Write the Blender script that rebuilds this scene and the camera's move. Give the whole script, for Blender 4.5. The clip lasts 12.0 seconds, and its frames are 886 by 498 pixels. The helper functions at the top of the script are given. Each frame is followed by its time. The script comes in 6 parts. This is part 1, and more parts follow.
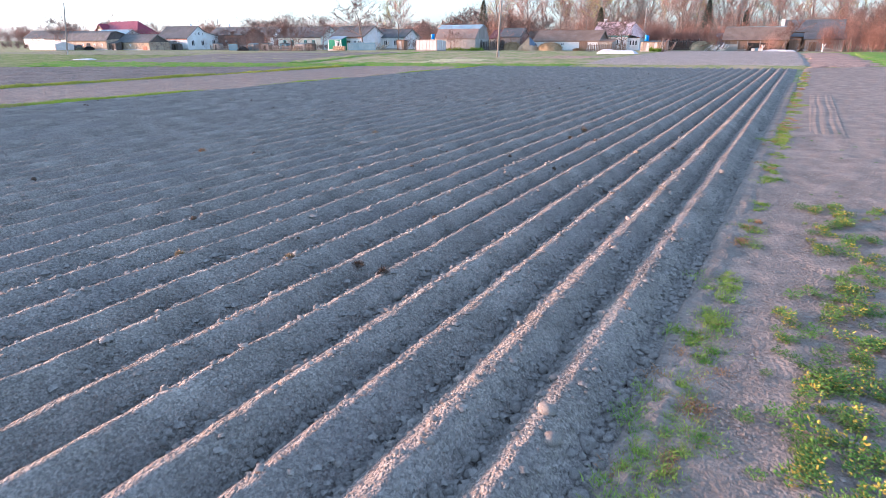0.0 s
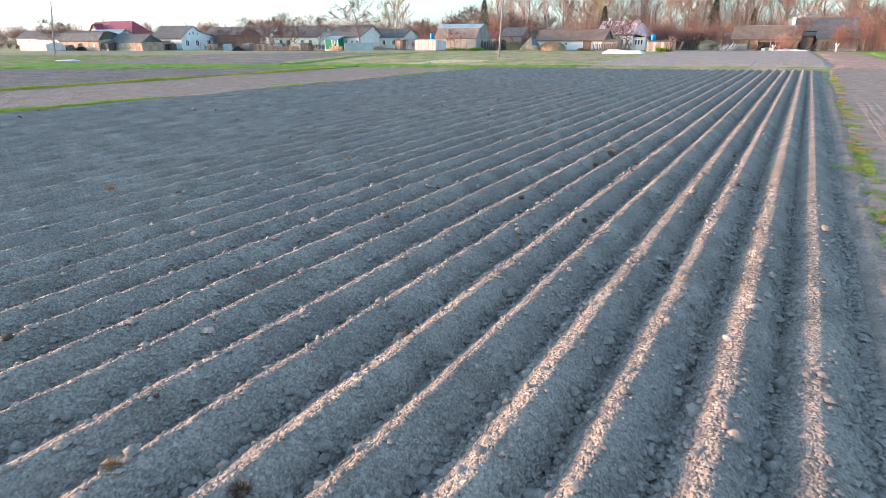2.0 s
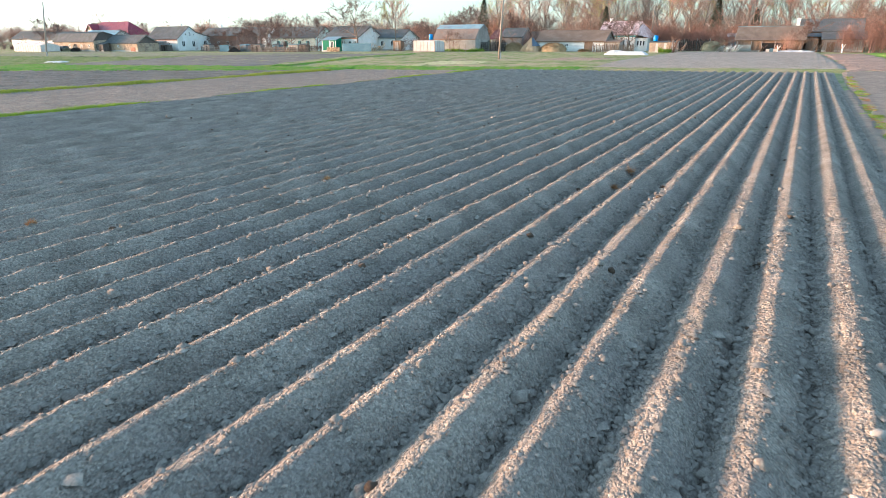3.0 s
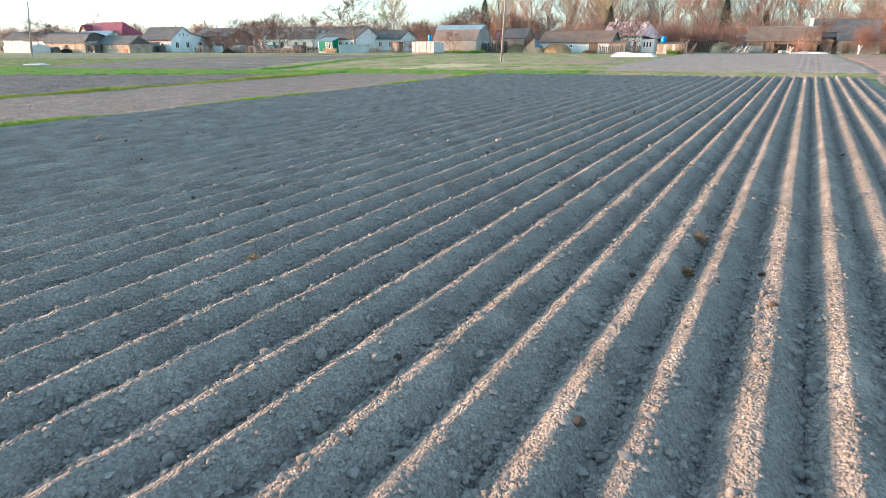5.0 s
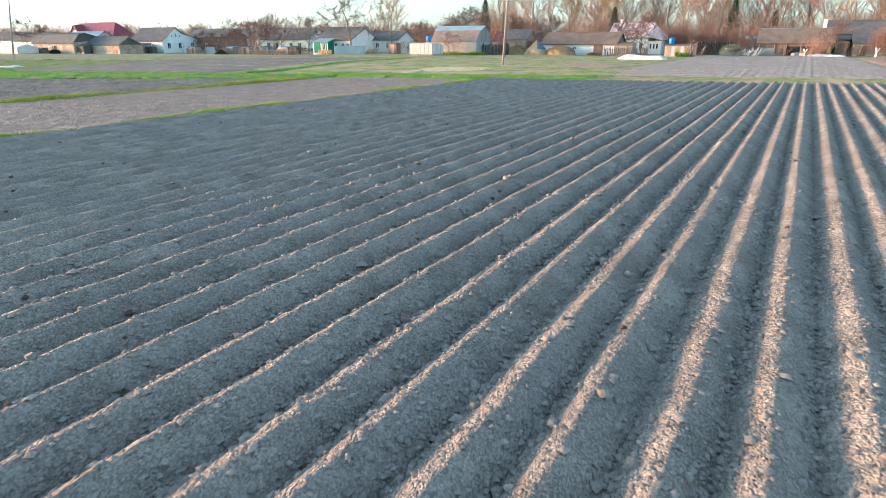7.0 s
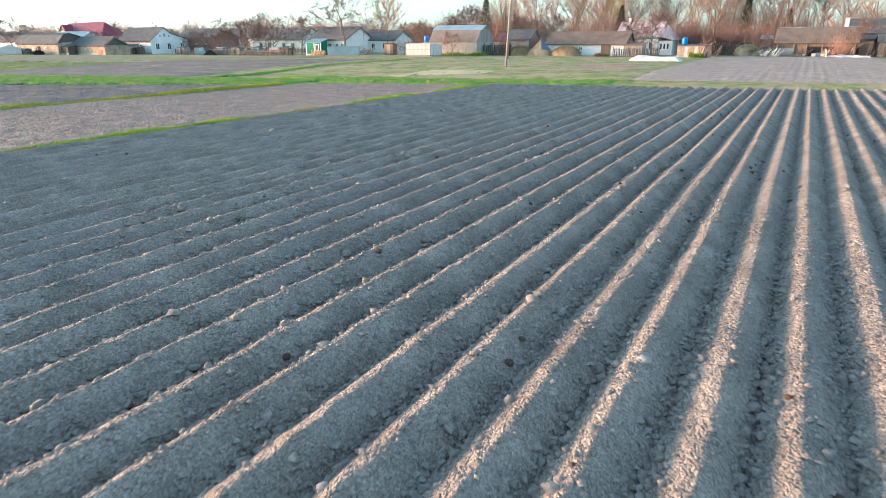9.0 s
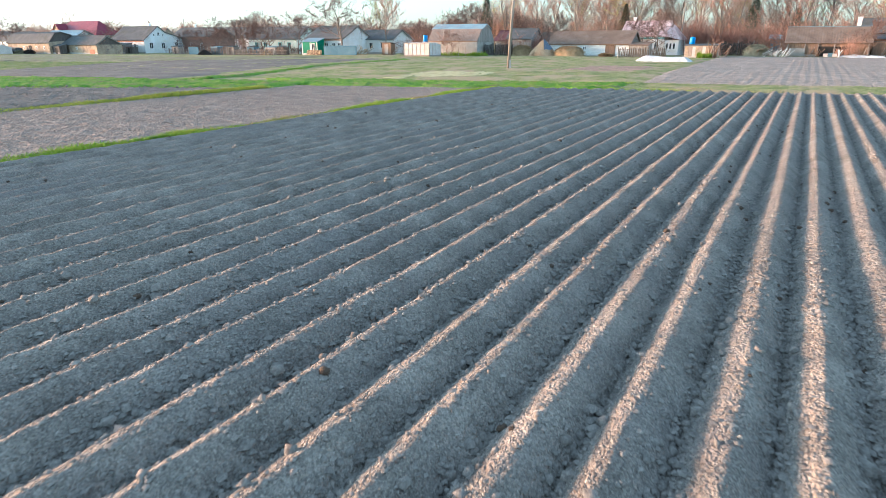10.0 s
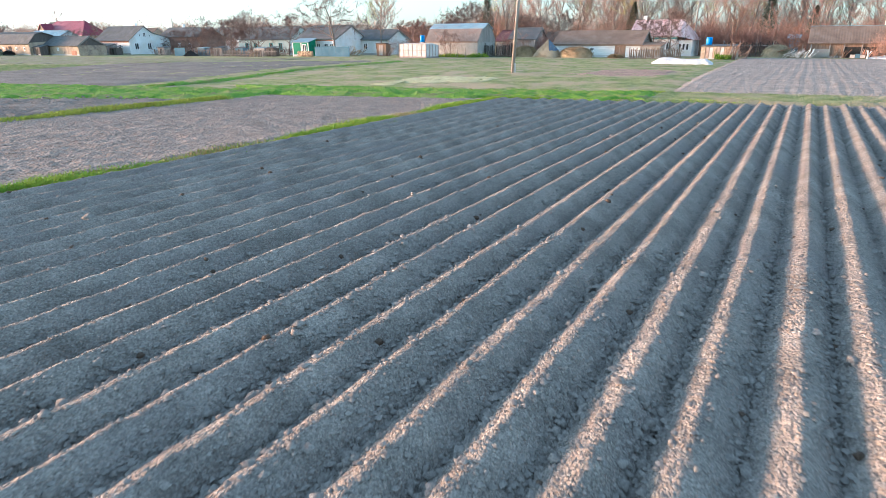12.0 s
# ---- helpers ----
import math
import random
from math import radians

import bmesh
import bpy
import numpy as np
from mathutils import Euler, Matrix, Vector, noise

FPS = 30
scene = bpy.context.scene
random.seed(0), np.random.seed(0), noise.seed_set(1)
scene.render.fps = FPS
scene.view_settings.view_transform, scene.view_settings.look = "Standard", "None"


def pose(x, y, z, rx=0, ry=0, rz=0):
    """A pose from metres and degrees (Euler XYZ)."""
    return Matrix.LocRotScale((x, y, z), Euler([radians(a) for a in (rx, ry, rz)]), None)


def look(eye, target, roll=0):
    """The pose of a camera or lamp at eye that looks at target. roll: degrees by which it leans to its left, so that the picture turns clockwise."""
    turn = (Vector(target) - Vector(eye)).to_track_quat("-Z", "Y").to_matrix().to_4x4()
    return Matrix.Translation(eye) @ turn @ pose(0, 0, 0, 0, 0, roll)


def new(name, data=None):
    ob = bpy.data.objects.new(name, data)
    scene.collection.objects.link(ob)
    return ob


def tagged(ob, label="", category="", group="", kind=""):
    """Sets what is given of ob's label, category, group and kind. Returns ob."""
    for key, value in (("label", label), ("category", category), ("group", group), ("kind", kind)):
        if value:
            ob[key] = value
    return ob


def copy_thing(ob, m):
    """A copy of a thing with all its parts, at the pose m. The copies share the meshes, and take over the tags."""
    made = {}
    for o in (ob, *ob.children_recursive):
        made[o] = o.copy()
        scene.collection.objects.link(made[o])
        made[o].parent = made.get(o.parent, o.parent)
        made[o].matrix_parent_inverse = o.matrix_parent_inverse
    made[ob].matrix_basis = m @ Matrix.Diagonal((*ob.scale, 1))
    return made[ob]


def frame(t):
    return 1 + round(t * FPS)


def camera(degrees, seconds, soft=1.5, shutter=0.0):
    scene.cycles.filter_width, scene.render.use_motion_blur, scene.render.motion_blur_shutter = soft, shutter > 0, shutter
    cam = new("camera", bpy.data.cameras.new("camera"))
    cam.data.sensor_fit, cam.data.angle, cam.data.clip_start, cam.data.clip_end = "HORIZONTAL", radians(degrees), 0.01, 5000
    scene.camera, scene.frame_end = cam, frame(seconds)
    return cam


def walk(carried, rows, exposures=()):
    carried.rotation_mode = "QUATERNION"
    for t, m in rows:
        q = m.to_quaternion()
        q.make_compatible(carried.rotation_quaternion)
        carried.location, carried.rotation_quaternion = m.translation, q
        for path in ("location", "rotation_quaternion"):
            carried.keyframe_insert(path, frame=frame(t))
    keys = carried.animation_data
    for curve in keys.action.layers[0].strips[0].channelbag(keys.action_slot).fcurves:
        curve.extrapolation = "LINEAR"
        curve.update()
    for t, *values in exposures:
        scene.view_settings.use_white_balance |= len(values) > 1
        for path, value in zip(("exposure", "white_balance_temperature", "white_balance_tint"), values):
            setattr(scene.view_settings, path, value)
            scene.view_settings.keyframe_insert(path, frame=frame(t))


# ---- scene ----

cam = camera(73.7, 12.0, soft=0.35, shutter=0.17)
PATH = [
    (0, (12.930, -18.570, 2.931), (11.977, -16.945, 2.259), -0.16),
    (0.5, (12.492, -17.735, 2.929), (11.539, -16.111, 2.256), -0.15),
    (1, (12.038, -16.831, 2.942), (11.085, -15.206, 2.269), -0.13),
    (1.5, (11.587, -15.936, 2.937), (10.633, -14.312, 2.263), -0.15),
    (2, (11.099, -14.982, 2.942), (10.144, -13.359, 2.269), -0.23),
    (2.5, (10.631, -14.062, 2.948), (9.677, -12.438, 2.275), -0.22),
    (3, (10.141, -13.106, 2.964), (9.187, -11.482, 2.293), -0.23),
    (5, (8.108, -9.198, 3.062), (7.151, -7.574, 2.392), -0.24),
    (5.5, (7.615, -8.299, 3.084), (6.658, -6.675, 2.414), -0.19),
    (6, (7.075, -7.283, 3.084), (6.118, -5.659, 2.416), -0.17),
    (6.5, (6.541, -6.236, 3.089), (5.584, -4.612, 2.421), -0.16),
    (7, (5.940, -5.079, 3.119), (4.984, -3.454, 2.452), -0.13),
    (9, (2.981, 0.649, 3.124), (2.023, 2.273, 2.457), -0.19),
    (9.5, (2.242, 2.061, 3.137), (1.284, 3.685, 2.469), -0.13),
    (10, (1.445, 3.583, 3.141), (0.487, 5.206, 2.472), -0.14),
    (10.5, (0.697, 5.081, 3.139), (-0.263, 6.704, 2.472), -0.26),
    (11, (-0.119, 6.635, 3.153), (-1.079, 8.257, 2.486), -0.27),
    (11.5, (-0.906, 8.175, 3.174), (-1.866, 9.798, 2.506), -0.30),
    (12, (-1.773, 9.762, 3.206), (-2.732, 11.384, 2.537), -0.20),
]
EXPOSURES = [(0.0, 2.68, 4820, 8), (1.5, 2.66, 4930, 2), (3.0, 2.63, 5060, -10), (9.0, 2.63, 5040, -9), (12.0, 2.61, 4870, -6)]
walk(cam, [(t, look(eye, target, roll)) for t, eye, target, roll in PATH], EXPOSURES)

# ---- light ----
SUN_ELEVATION = radians(7.2)
SUN_FROM = Vector((-0.94, -0.34, 0)).normalized()      # the side the sun stands on
world = bpy.data.worlds.new("evening_sky")
scene.world = world
world.use_nodes = True
wn = world.node_tree.nodes
sky = wn.new("ShaderNodeTexSky")
sky.sky_type = 'NISHITA'
sky.sun_disc = False
sky.sun_elevation = radians(4.6)
sky.sun_rotation = math.atan2(SUN_FROM.x, SUN_FROM.y)
sky.air_density, sky.dust_density, sky.ozone_density = 1.0, 1.4, 2.2
wn["Background"].inputs[1].default_value = 0.15
veil = wn.new("ShaderNodeHueSaturation")          # thin evening haze pales the sky's colours
veil.inputs["Saturation"].default_value = 0.46
world.node_tree.links.new(sky.outputs[0], veil.inputs["Color"])
world.node_tree.links.new(veil.outputs[0], wn["Background"].inputs[0])

sun_data = bpy.data.lights.new("sun", 'SUN')
sun_data.energy = 2.6
sun_data.angle = radians(11.0)
sun_data.color = (1.0, 0.46, 0.23)
sun = new("sun", sun_data)
sun_way = SUN_FROM * math.cos(SUN_ELEVATION) + Vector((0, 0, math.sin(SUN_ELEVATION)))
sun.matrix_world = Matrix.Translation((-60, -60, 40)) @ sun_way.to_track_quat("Z", "Y").to_matrix().to_4x4()


# ---- materials ----
def material(name, dark, light, scale=4.0, fine=40.0, rough=0.9, bump=0.3, bump_dist=0.02, metal=0.0, spread=0.0,
             stretch=(1, 1, 1), spec=0.3, stain=None, stain_scale=0.6, crumbs=0.0, stain_at=(0.48, 0.66)):
    """A surface with broad patches, fine grain and relief; spread varies piece by piece; stain is a third colour in patches."""
    m = bpy.data.materials.new(name)
    m.use_nodes = True
    n, l = m.node_tree.nodes, m.node_tree.links
    b = n["Principled BSDF"]
    b.inputs["Roughness"].default_value = rough
    b.inputs["Metallic"].default_value = metal
    b.inputs["Specular IOR Level"].default_value = spec
    co = n.new("ShaderNodeTexCoord")
    mp = n.new("ShaderNodeMapping")
    mp.inputs["Scale"].default_value = stretch
    l.new(co.outputs["Object"], mp.inputs[0])
    n1 = n.new("ShaderNodeTexNoise")
    n1.inputs["Scale"].default_value = scale
    n1.inputs["Detail"].default_value = 4
    n2 = n.new("ShaderNodeTexNoise")
    n2.inputs["Scale"].default_value = fine
    n2.inputs["Detail"].default_value = 5
    for q in (n1, n2):
        l.new(mp.outputs[0], q.inputs["Vector"])
    mix = n.new("ShaderNodeMix")
    mix.data_type = 'FLOAT'
    mix.inputs[0].default_value = 0.5
    l.new(n1.outputs[0], mix.inputs[2])
    l.new(n2.outputs[0], mix.inputs[3])
    ramp = n.new("ShaderNodeValToRGB")
    ramp.color_ramp.elements[0].position, ramp.color_ramp.elements[1].position = 0.36, 0.64
    ramp.color_ramp.elements[0].color = (*dark, 1)
    ramp.color_ramp.elements[1].color = (*light, 1)
    l.new(mix.outputs[0], ramp.inputs[0])
    col = ramp.outputs[0]
    if stain:
        n3 = n.new("ShaderNodeTexNoise")
        n3.inputs["Scale"].default_value = stain_scale
        n3.inputs["Detail"].default_value = 6
        n3.inputs["Roughness"].default_value = 0.65
        l.new(mp.outputs[0], n3.inputs["Vector"])
        r3 = n.new("ShaderNodeValToRGB")
        r3.color_ramp.elements[0].position, r3.color_ramp.elements[1].position = stain_at
        l.new(n3.outputs[0], r3.inputs[0])
        mc = n.new("ShaderNodeMix")
        mc.data_type = 'RGBA'
        l.new(r3.outputs[0], mc.inputs[0])
        l.new(col, mc.inputs[6])
        mc.inputs[7].default_value = (*stain, 1)
        col = mc.outputs[2]
    if crumbs:
        vc = n.new("ShaderNodeTexVoronoi")
        vc.inputs["Scale"].default_value = crumbs * 1.3
        l.new(mp.outputs[0], vc.inputs["Vector"])
        sep = n.new("ShaderNodeSeparateColor")
        l.new(vc.outputs["Color"], sep.inputs[0])
        mv = n.new("ShaderNodeMapRange")
        mv.inputs[3].default_value, mv.inputs[4].default_value = 0.74, 1.26
        l.new(sep.outputs[0], mv.inputs[0])
        hv = n.new("ShaderNodeHueSaturation")
        l.new(mv.outputs[0], hv.inputs["Value"])
        l.new(col, hv.inputs["Color"])
        col = hv.outputs[0]
    if spread:
        info = n.new("ShaderNodeObjectInfo")
        geo = n.new("ShaderNodeNewGeometry")
        add = n.new("ShaderNodeMath")
        add.operation = 'ADD'
        l.new(info.outputs["Random"], add.inputs[0])
        l.new(geo.outputs["Random Per Island"], add.inputs[1])
        mr = n.new("ShaderNodeMapRange")
        mr.inputs[1].default_value, mr.inputs[2].default_value = 0.0, 2.0
        mr.inputs[3].default_value, mr.inputs[4].default_value = 1 - spread, 1 + spread
        l.new(add.outputs[0], mr.inputs[0])
        hs = n.new("ShaderNodeHueSaturation")
        l.new(mr.outputs[0], hs.inputs["Value"])
        l.new(col, hs.inputs["Color"])
        col = hs.outputs[0]
    l.new(col, b.inputs["Base Color"])
    if bump:
        bp = n.new("ShaderNodeBump")
        bp.inputs["Strength"].default_value = bump
        bp.inputs["Distance"].default_value = bump_dist
        if crumbs:
            vo = n.new("ShaderNodeTexVoronoi")
            vo.inputs["Scale"].default_value = crumbs
            l.new(mp.outputs[0], vo.inputs["Vector"])
            inv = n.new("ShaderNodeMath")
            inv.operation = 'SUBTRACT'
            l.new(n2.outputs[0], inv.inputs[0])
            l.new(vo.outputs["Distance"], inv.inputs[1])
            vl = n.new("ShaderNodeTexVoronoi")          # larger lumps, set unevenly
            vl.inputs["Scale"].default_value = crumbs * 0.38
            l.new(mp.outputs[0], vl.inputs["Vector"])
            big = n.new("ShaderNodeMath")
            big.operation = 'MULTIPLY_ADD'
            big.inputs[1].default_value = -1.5
            l.new(vl.outputs["Distance"], big.inputs[0])
            l.new(inv.outputs[0], big.inputs[2])
            l.new(big.outputs[0], bp.inputs["Height"])
        else:
            l.new(n2.outputs[0], bp.inputs["Height"])
        l.new(bp.outputs[0], b.inputs["Normal"])
    return m


SOIL = material("dry_tilled_soil", (0.172, 0.152, 0.133), (0.40, 0.352, 0.305), 1.3, 55, bump=1.0, bump_dist=0.032, crumbs=36, spec=0.1,
                stain=(0.264, 0.235, 0.214), stain_scale=0.35)
SOIL_FINE = material("pale_harrowed_soil", (0.185, 0.15, 0.126), (0.33, 0.268, 0.224), 1.0, 14, bump=0.8, bump_dist=0.05, crumbs=14, spec=0.15,
                     stain=(0.235, 0.196, 0.166), stain_scale=0.15)
# bare soil with the pink of grazing sun put into its colour
SOIL_PINK_SUNLIT = material("pinkish_sunlit_bare_soil", (0.24, 0.166, 0.134), (0.42, 0.294, 0.238), 1.0, 14, bump=0.8, bump_dist=0.08, crumbs=9, spec=0.15,
                     stain=(0.26, 0.19, 0.156), stain_scale=0.15)
SOIL_PALE = material("pale_grey_soil", (0.222, 0.192, 0.168), (0.372, 0.324, 0.282), 1.0, 16, bump=0.8, bump_dist=0.06, crumbs=12, spec=0.15, stain=(0.276, 0.24, 0.21), stain_scale=0.2)
SOIL_FAR = material("far_grey_soil", (0.114, 0.102, 0.0912), (0.222, 0.194, 0.168), 0.4, 6, bump=0.8, bump_dist=0.1, spec=0.15)
PATH_SOIL = material("trodden_dirt", (0.175, 0.145, 0.123), (0.325, 0.27, 0.228), 1.6, 24, bump=0.9, bump_dist=0.05, spec=0.1,
                     stain=(0.20, 0.17, 0.145), stain_scale=1.1)
CLOD = material("soil_clod", (0.14, 0.126, 0.112), (0.31, 0.278, 0.245), 12, 60, bump=0.6, bump_dist=0.01, spread=0.18, spec=0.15)
DUNG = material("dark_brown_clump", (0.054, 0.0384, 0.0288), (0.12, 0.0864, 0.0624), 12, 50, bump=0.6, bump_dist=0.01, spread=0.25, spec=0.15)
STONE = material("grey_field_stone", (0.22, 0.205, 0.19), (0.34, 0.32, 0.30), 9, 50, bump=0.3, bump_dist=0.006, spread=0.15)
GRASS = material("spring_grass", (0.102, 0.204, 0.018), (0.288, 0.348, 0.042), 0.8, 9, bump=0, spread=0.35, spec=0.2)
YELLOW_GRASS = material("yellow_green_grass", (0.20, 0.25, 0.03), (0.40, 0.40, 0.07), 0.8, 9, bump=0, spread=0.3, spec=0.2)
GRASS_OLD = material("last_years_grass", (0.288, 0.228, 0.108), (0.432, 0.36, 0.18), 0.8, 9, bump=0, spread=0.3, spec=0.2)
MEADOW = material("patchy_meadow", (0.105, 0.15, 0.045), (0.33, 0.32, 0.155), 0.9, 9, bump=1.0, bump_dist=0.1, spec=0.1,
                  stain=(0.33, 0.275, 0.18), stain_scale=0.3, stain_at=(0.46, 0.60))
LAWN = material("green_turf", (0.096, 0.198, 0.024), (0.204, 0.312, 0.048), 0.5, 6, bump=1.0, bump_dist=0.1, spec=0.1, stain=(0.2, 0.2, 0.085), stain_scale=0.5)
MEADOW_GREEN = material("dull_green_meadow", (0.085, 0.13, 0.034), (0.21, 0.24, 0.08), 0.6, 7, bump=1.0, bump_dist=0.1, spec=0.1, stain=(0.25, 0.225, 0.125), stain_scale=0.35)
WEEDY = material("grey_dry_weeds", (0.156, 0.144, 0.096), (0.3, 0.27, 0.18), 0.6, 6, bump=0.8, bump_dist=0.05, spec=0.15, stain=(0.168, 0.192, 0.072), stain_scale=0.3)
PALE = material("pale_dead_grass", (0.324, 0.3, 0.156), (0.54, 0.492, 0.288), 0.6, 6, bump=0.8, bump_dist=0.05, spec=0.15)
VERGE = material("dull_verge_grass", (0.085, 0.18, 0.03), (0.30, 0.35, 0.07), 0.8, 9, bump=0, spread=0.4, spec=0.2)
WEED_LEAF = material("weed_leaf", (0.034, 0.095, 0.014), (0.13, 0.21, 0.026), 8, 30, bump=0, spread=0.55, rough=0.6, spec=0.3)
WEED_YELLOW = material("yellow_weed_leaf", (0.32, 0.24, 0.025), (0.50, 0.38, 0.05), 8, 30, bump=0, spread=0.45, rough=0.6)
STRAW = material("dry_straw", (0.44, 0.31, 0.19), (0.64, 0.48, 0.31), 3, 30, bump=0.8, bump_dist=0.05, spread=0.25, stretch=(1, 1, 0.2))
STRAW_DARK = material("weathered_hay", (0.25, 0.18, 0.10), (0.42, 0.31, 0.18), 2, 16, bump=0.9, bump_dist=0.08, spread=0.2)
STALKS = material("grey_green_dry_stalks", (0.20, 0.185, 0.12), (0.38, 0.35, 0.25), 3, 20, bump=0.9, bump_dist=0.08, spread=0.3)
RUST_GRASS = material("rusty_dry_tuft", (0.22, 0.115, 0.055), (0.40, 0.245, 0.125), 10, 50, bump=0, spread=0.3)
BARK = material("grey_brown_bark", (0.16, 0.122, 0.10), (0.30, 0.235, 0.195), 2, 14, bump=0.8, bump_dist=0.03, stretch=(1, 1, 0.25))
TWIG = material("reddish_twigs", (0.26, 0.15, 0.112), (0.46, 0.28, 0.21), 1, 6, bump=0, spread=0.3)
TWIG_OLIVE = material("olive_budding_twigs", (0.264, 0.228, 0.084), (0.432, 0.372, 0.156), 1, 6, bump=0, spread=0.3)
SHRUB = material("dark_red_shrub_twigs", (0.18, 0.095, 0.07), (0.33, 0.185, 0.142), 1, 6, bump=0, spread=0.35)
SHRUB_DARK = material("dark_garden_shrub_twigs", (0.10, 0.062, 0.052), (0.19, 0.12, 0.10), 1, 6, bump=0, spread=0.35)
NEAR_BLACK = material("near_black_planks", (0.0216, 0.0192, 0.018), (0.06, 0.054, 0.0504), 2, 12, bump=0.5, bump_dist=0.02, spread=0.3)
MINT = material("pale_mint_wall", (0.48, 0.564, 0.528), (0.648, 0.732, 0.696), 0.8, 8, bump=0.3, bump_dist=0.01)
NEEDLE = material("spruce_needles", (0.05, 0.062, 0.034), (0.11, 0.115, 0.065), 2, 12, bump=0, spread=0.3)
WHITEWASH = material("white_limewashed_wall", (0.66, 0.66, 0.648), (0.82, 0.82, 0.82), 0.8, 8, bump=0.3, bump_dist=0.01, stain=(0.696, 0.66, 0.6))
PLASTER = material("pinkish_plastered_brick", (0.34, 0.262, 0.185), (0.50, 0.40, 0.295), 1.2, 9, bump=0.7, bump_dist=0.03, stain=(0.235, 0.19, 0.155), stain_scale=0.9)
BROWN_BRICK = material("brown_brick_wall", (0.192, 0.12, 0.096), (0.324, 0.204, 0.162), 1, 10, bump=0.5, bump_dist=0.02)
BLOCK = material("grey_block_wall", (0.24, 0.228, 0.21), (0.432, 0.408, 0.372), 1.2, 9, bump=0.4, bump_dist=0.02, stain=(0.276, 0.27, 0.252))
BOARD = material("weathered_grey_boards", (0.204, 0.18, 0.162), (0.396, 0.36, 0.33), 1.5, 9, bump=0.6, bump_dist=0.02, stretch=(4, 4, 0.3), spread=0.2)
BOARD_WARM = material("brown_weathered_boards", (0.15, 0.096, 0.066), (0.3, 0.202, 0.142), 1.5, 9, bump=0.6, bump_dist=0.02, stretch=(4, 4, 0.3), spread=0.2)
BOARD_DARK = material("dark_old_boards", (0.066, 0.0564, 0.0504), (0.156, 0.132, 0.12), 1.5, 9, bump=0.6, bump_dist=0.02, stretch=(4, 4, 0.3), spread=0.2)
BOARD_WHITE = material("flaking_white_boards", (0.6, 0.6, 0.588), (0.82, 0.82, 0.816), 1.5, 9, bump=0.5, bump_dist=0.02, stretch=(0.3, 4, 4), spread=0.1)
BOARD_RED = material("reddish_boards", (0.312, 0.144, 0.096), (0.48, 0.24, 0.156), 1.5, 9, bump=0.5, bump_dist=0.02, stretch=(4, 4, 0.3), spread=0.2)
GREEN_PAINT = material("green_painted_boards", (0.02, 0.15, 0.085), (0.045, 0.25, 0.15), 1, 12, bump=0.3, bump_dist=0.01)
SLATE = material("grey_fibre_cement_roof", (0.078, 0.084, 0.0888), (0.162, 0.162, 0.162), 0.7, 8, bump=0.5, bump_dist=0.02, stain=(0.102, 0.102, 0.09))
SLATE_BROWN = material("brown_lichened_roof", (0.125, 0.092, 0.07), (0.215, 0.16, 0.124), 0.7, 8, bump=0.5, bump_dist=0.02, stain=(0.204, 0.162, 0.138))
TIN = material("bluish_metal_roof", (0.192, 0.294, 0.348), (0.324, 0.432, 0.48), 0.5, 6, rough=0.6, metal=0.2, bump=0.2, bump_dist=0.01, stain=(0.3, 0.324, 0.336))
TIN_RED = material("faded_red_metal_roof", (0.408, 0.204, 0.18), (0.792, 0.66, 0.624), 0.9, 6, rough=0.5, metal=0.2, bump=0.2, bump_dist=0.01, stretch=(2, 0.4, 0.4))
BATTEN = material("pale_brown_battens", (0.30, 0.225, 0.185), (0.44, 0.34, 0.28), 2, 14, bump=0.3, bump_dist=0.01)
ROOF_MIX = material("grey_brown_lichened_roof", (0.144, 0.12, 0.108), (0.264, 0.222, 0.198), 0.7, 8, bump=0.5, bump_dist=0.02, stain=(0.204, 0.144, 0.12))
RED_ROOF = material("crimson_metal_tile_roof", (0.15, 0.022, 0.042), (0.235, 0.04, 0.068), 0.6, 8, rough=0.5, bump=0.2, bump_dist=0.01)
DULL_RED = material("dull_dark_red_roof", (0.13, 0.05, 0.05), (0.22, 0.095, 0.09), 0.7, 8, rough=0.7, bump=0.3, bump_dist=0.01)
BLUE_SHEET = material("pale_blue_profiled_sheet", (0.085, 0.16, 0.215), (0.145, 0.235, 0.295), 0.7, 8, rough=0.9, spec=0.1, bump=0.2, bump_dist=0.01)
FILM = material("white_greenhouse_film", (0.48, 0.444, 0.42), (0.672, 0.612, 0.576), 0.9, 5, rough=0.7, bump=0.5, bump_dist=0.05, spec=0.2)
FLEECE = material("white_garden_fleece", (0.40, 0.415, 0.43), (0.60, 0.61, 0.615), 1.2, 6, rough=0.7, bump=0.7, bump_dist=0.06)
FRAME_WHITE = material("white_window_paint", (0.816, 0.816, 0.792), (0.82, 0.82, 0.82), 2, 20, rough=0.5, bump=0.1, bump_dist=0.005)
FRAME_TEAL = material("teal_trim_paint", (0.072, 0.312, 0.324), (0.144, 0.456, 0.456), 2, 20, rough=0.5, bump=0.1, bump_dist=0.005)
GLASS = material("dark_window_glass", (0.036, 0.042, 0.048), (0.072, 0.078, 0.084), 1, 4, rough=0.08, bump=0, spec=0.6)
BLUE_PLASTIC = material("blue_plastic_drum", (0.024, 0.192, 0.576), (0.036, 0.288, 0.744), 2, 20, rough=0.4, bump=0.1, bump_dist=0.005)
TARP = material("slate_blue_tarpaulin", (0.07, 0.09, 0.13), (0.14, 0.18, 0.24), 2, 12, rough=0.6, bump=0.7, bump_dist=0.05)
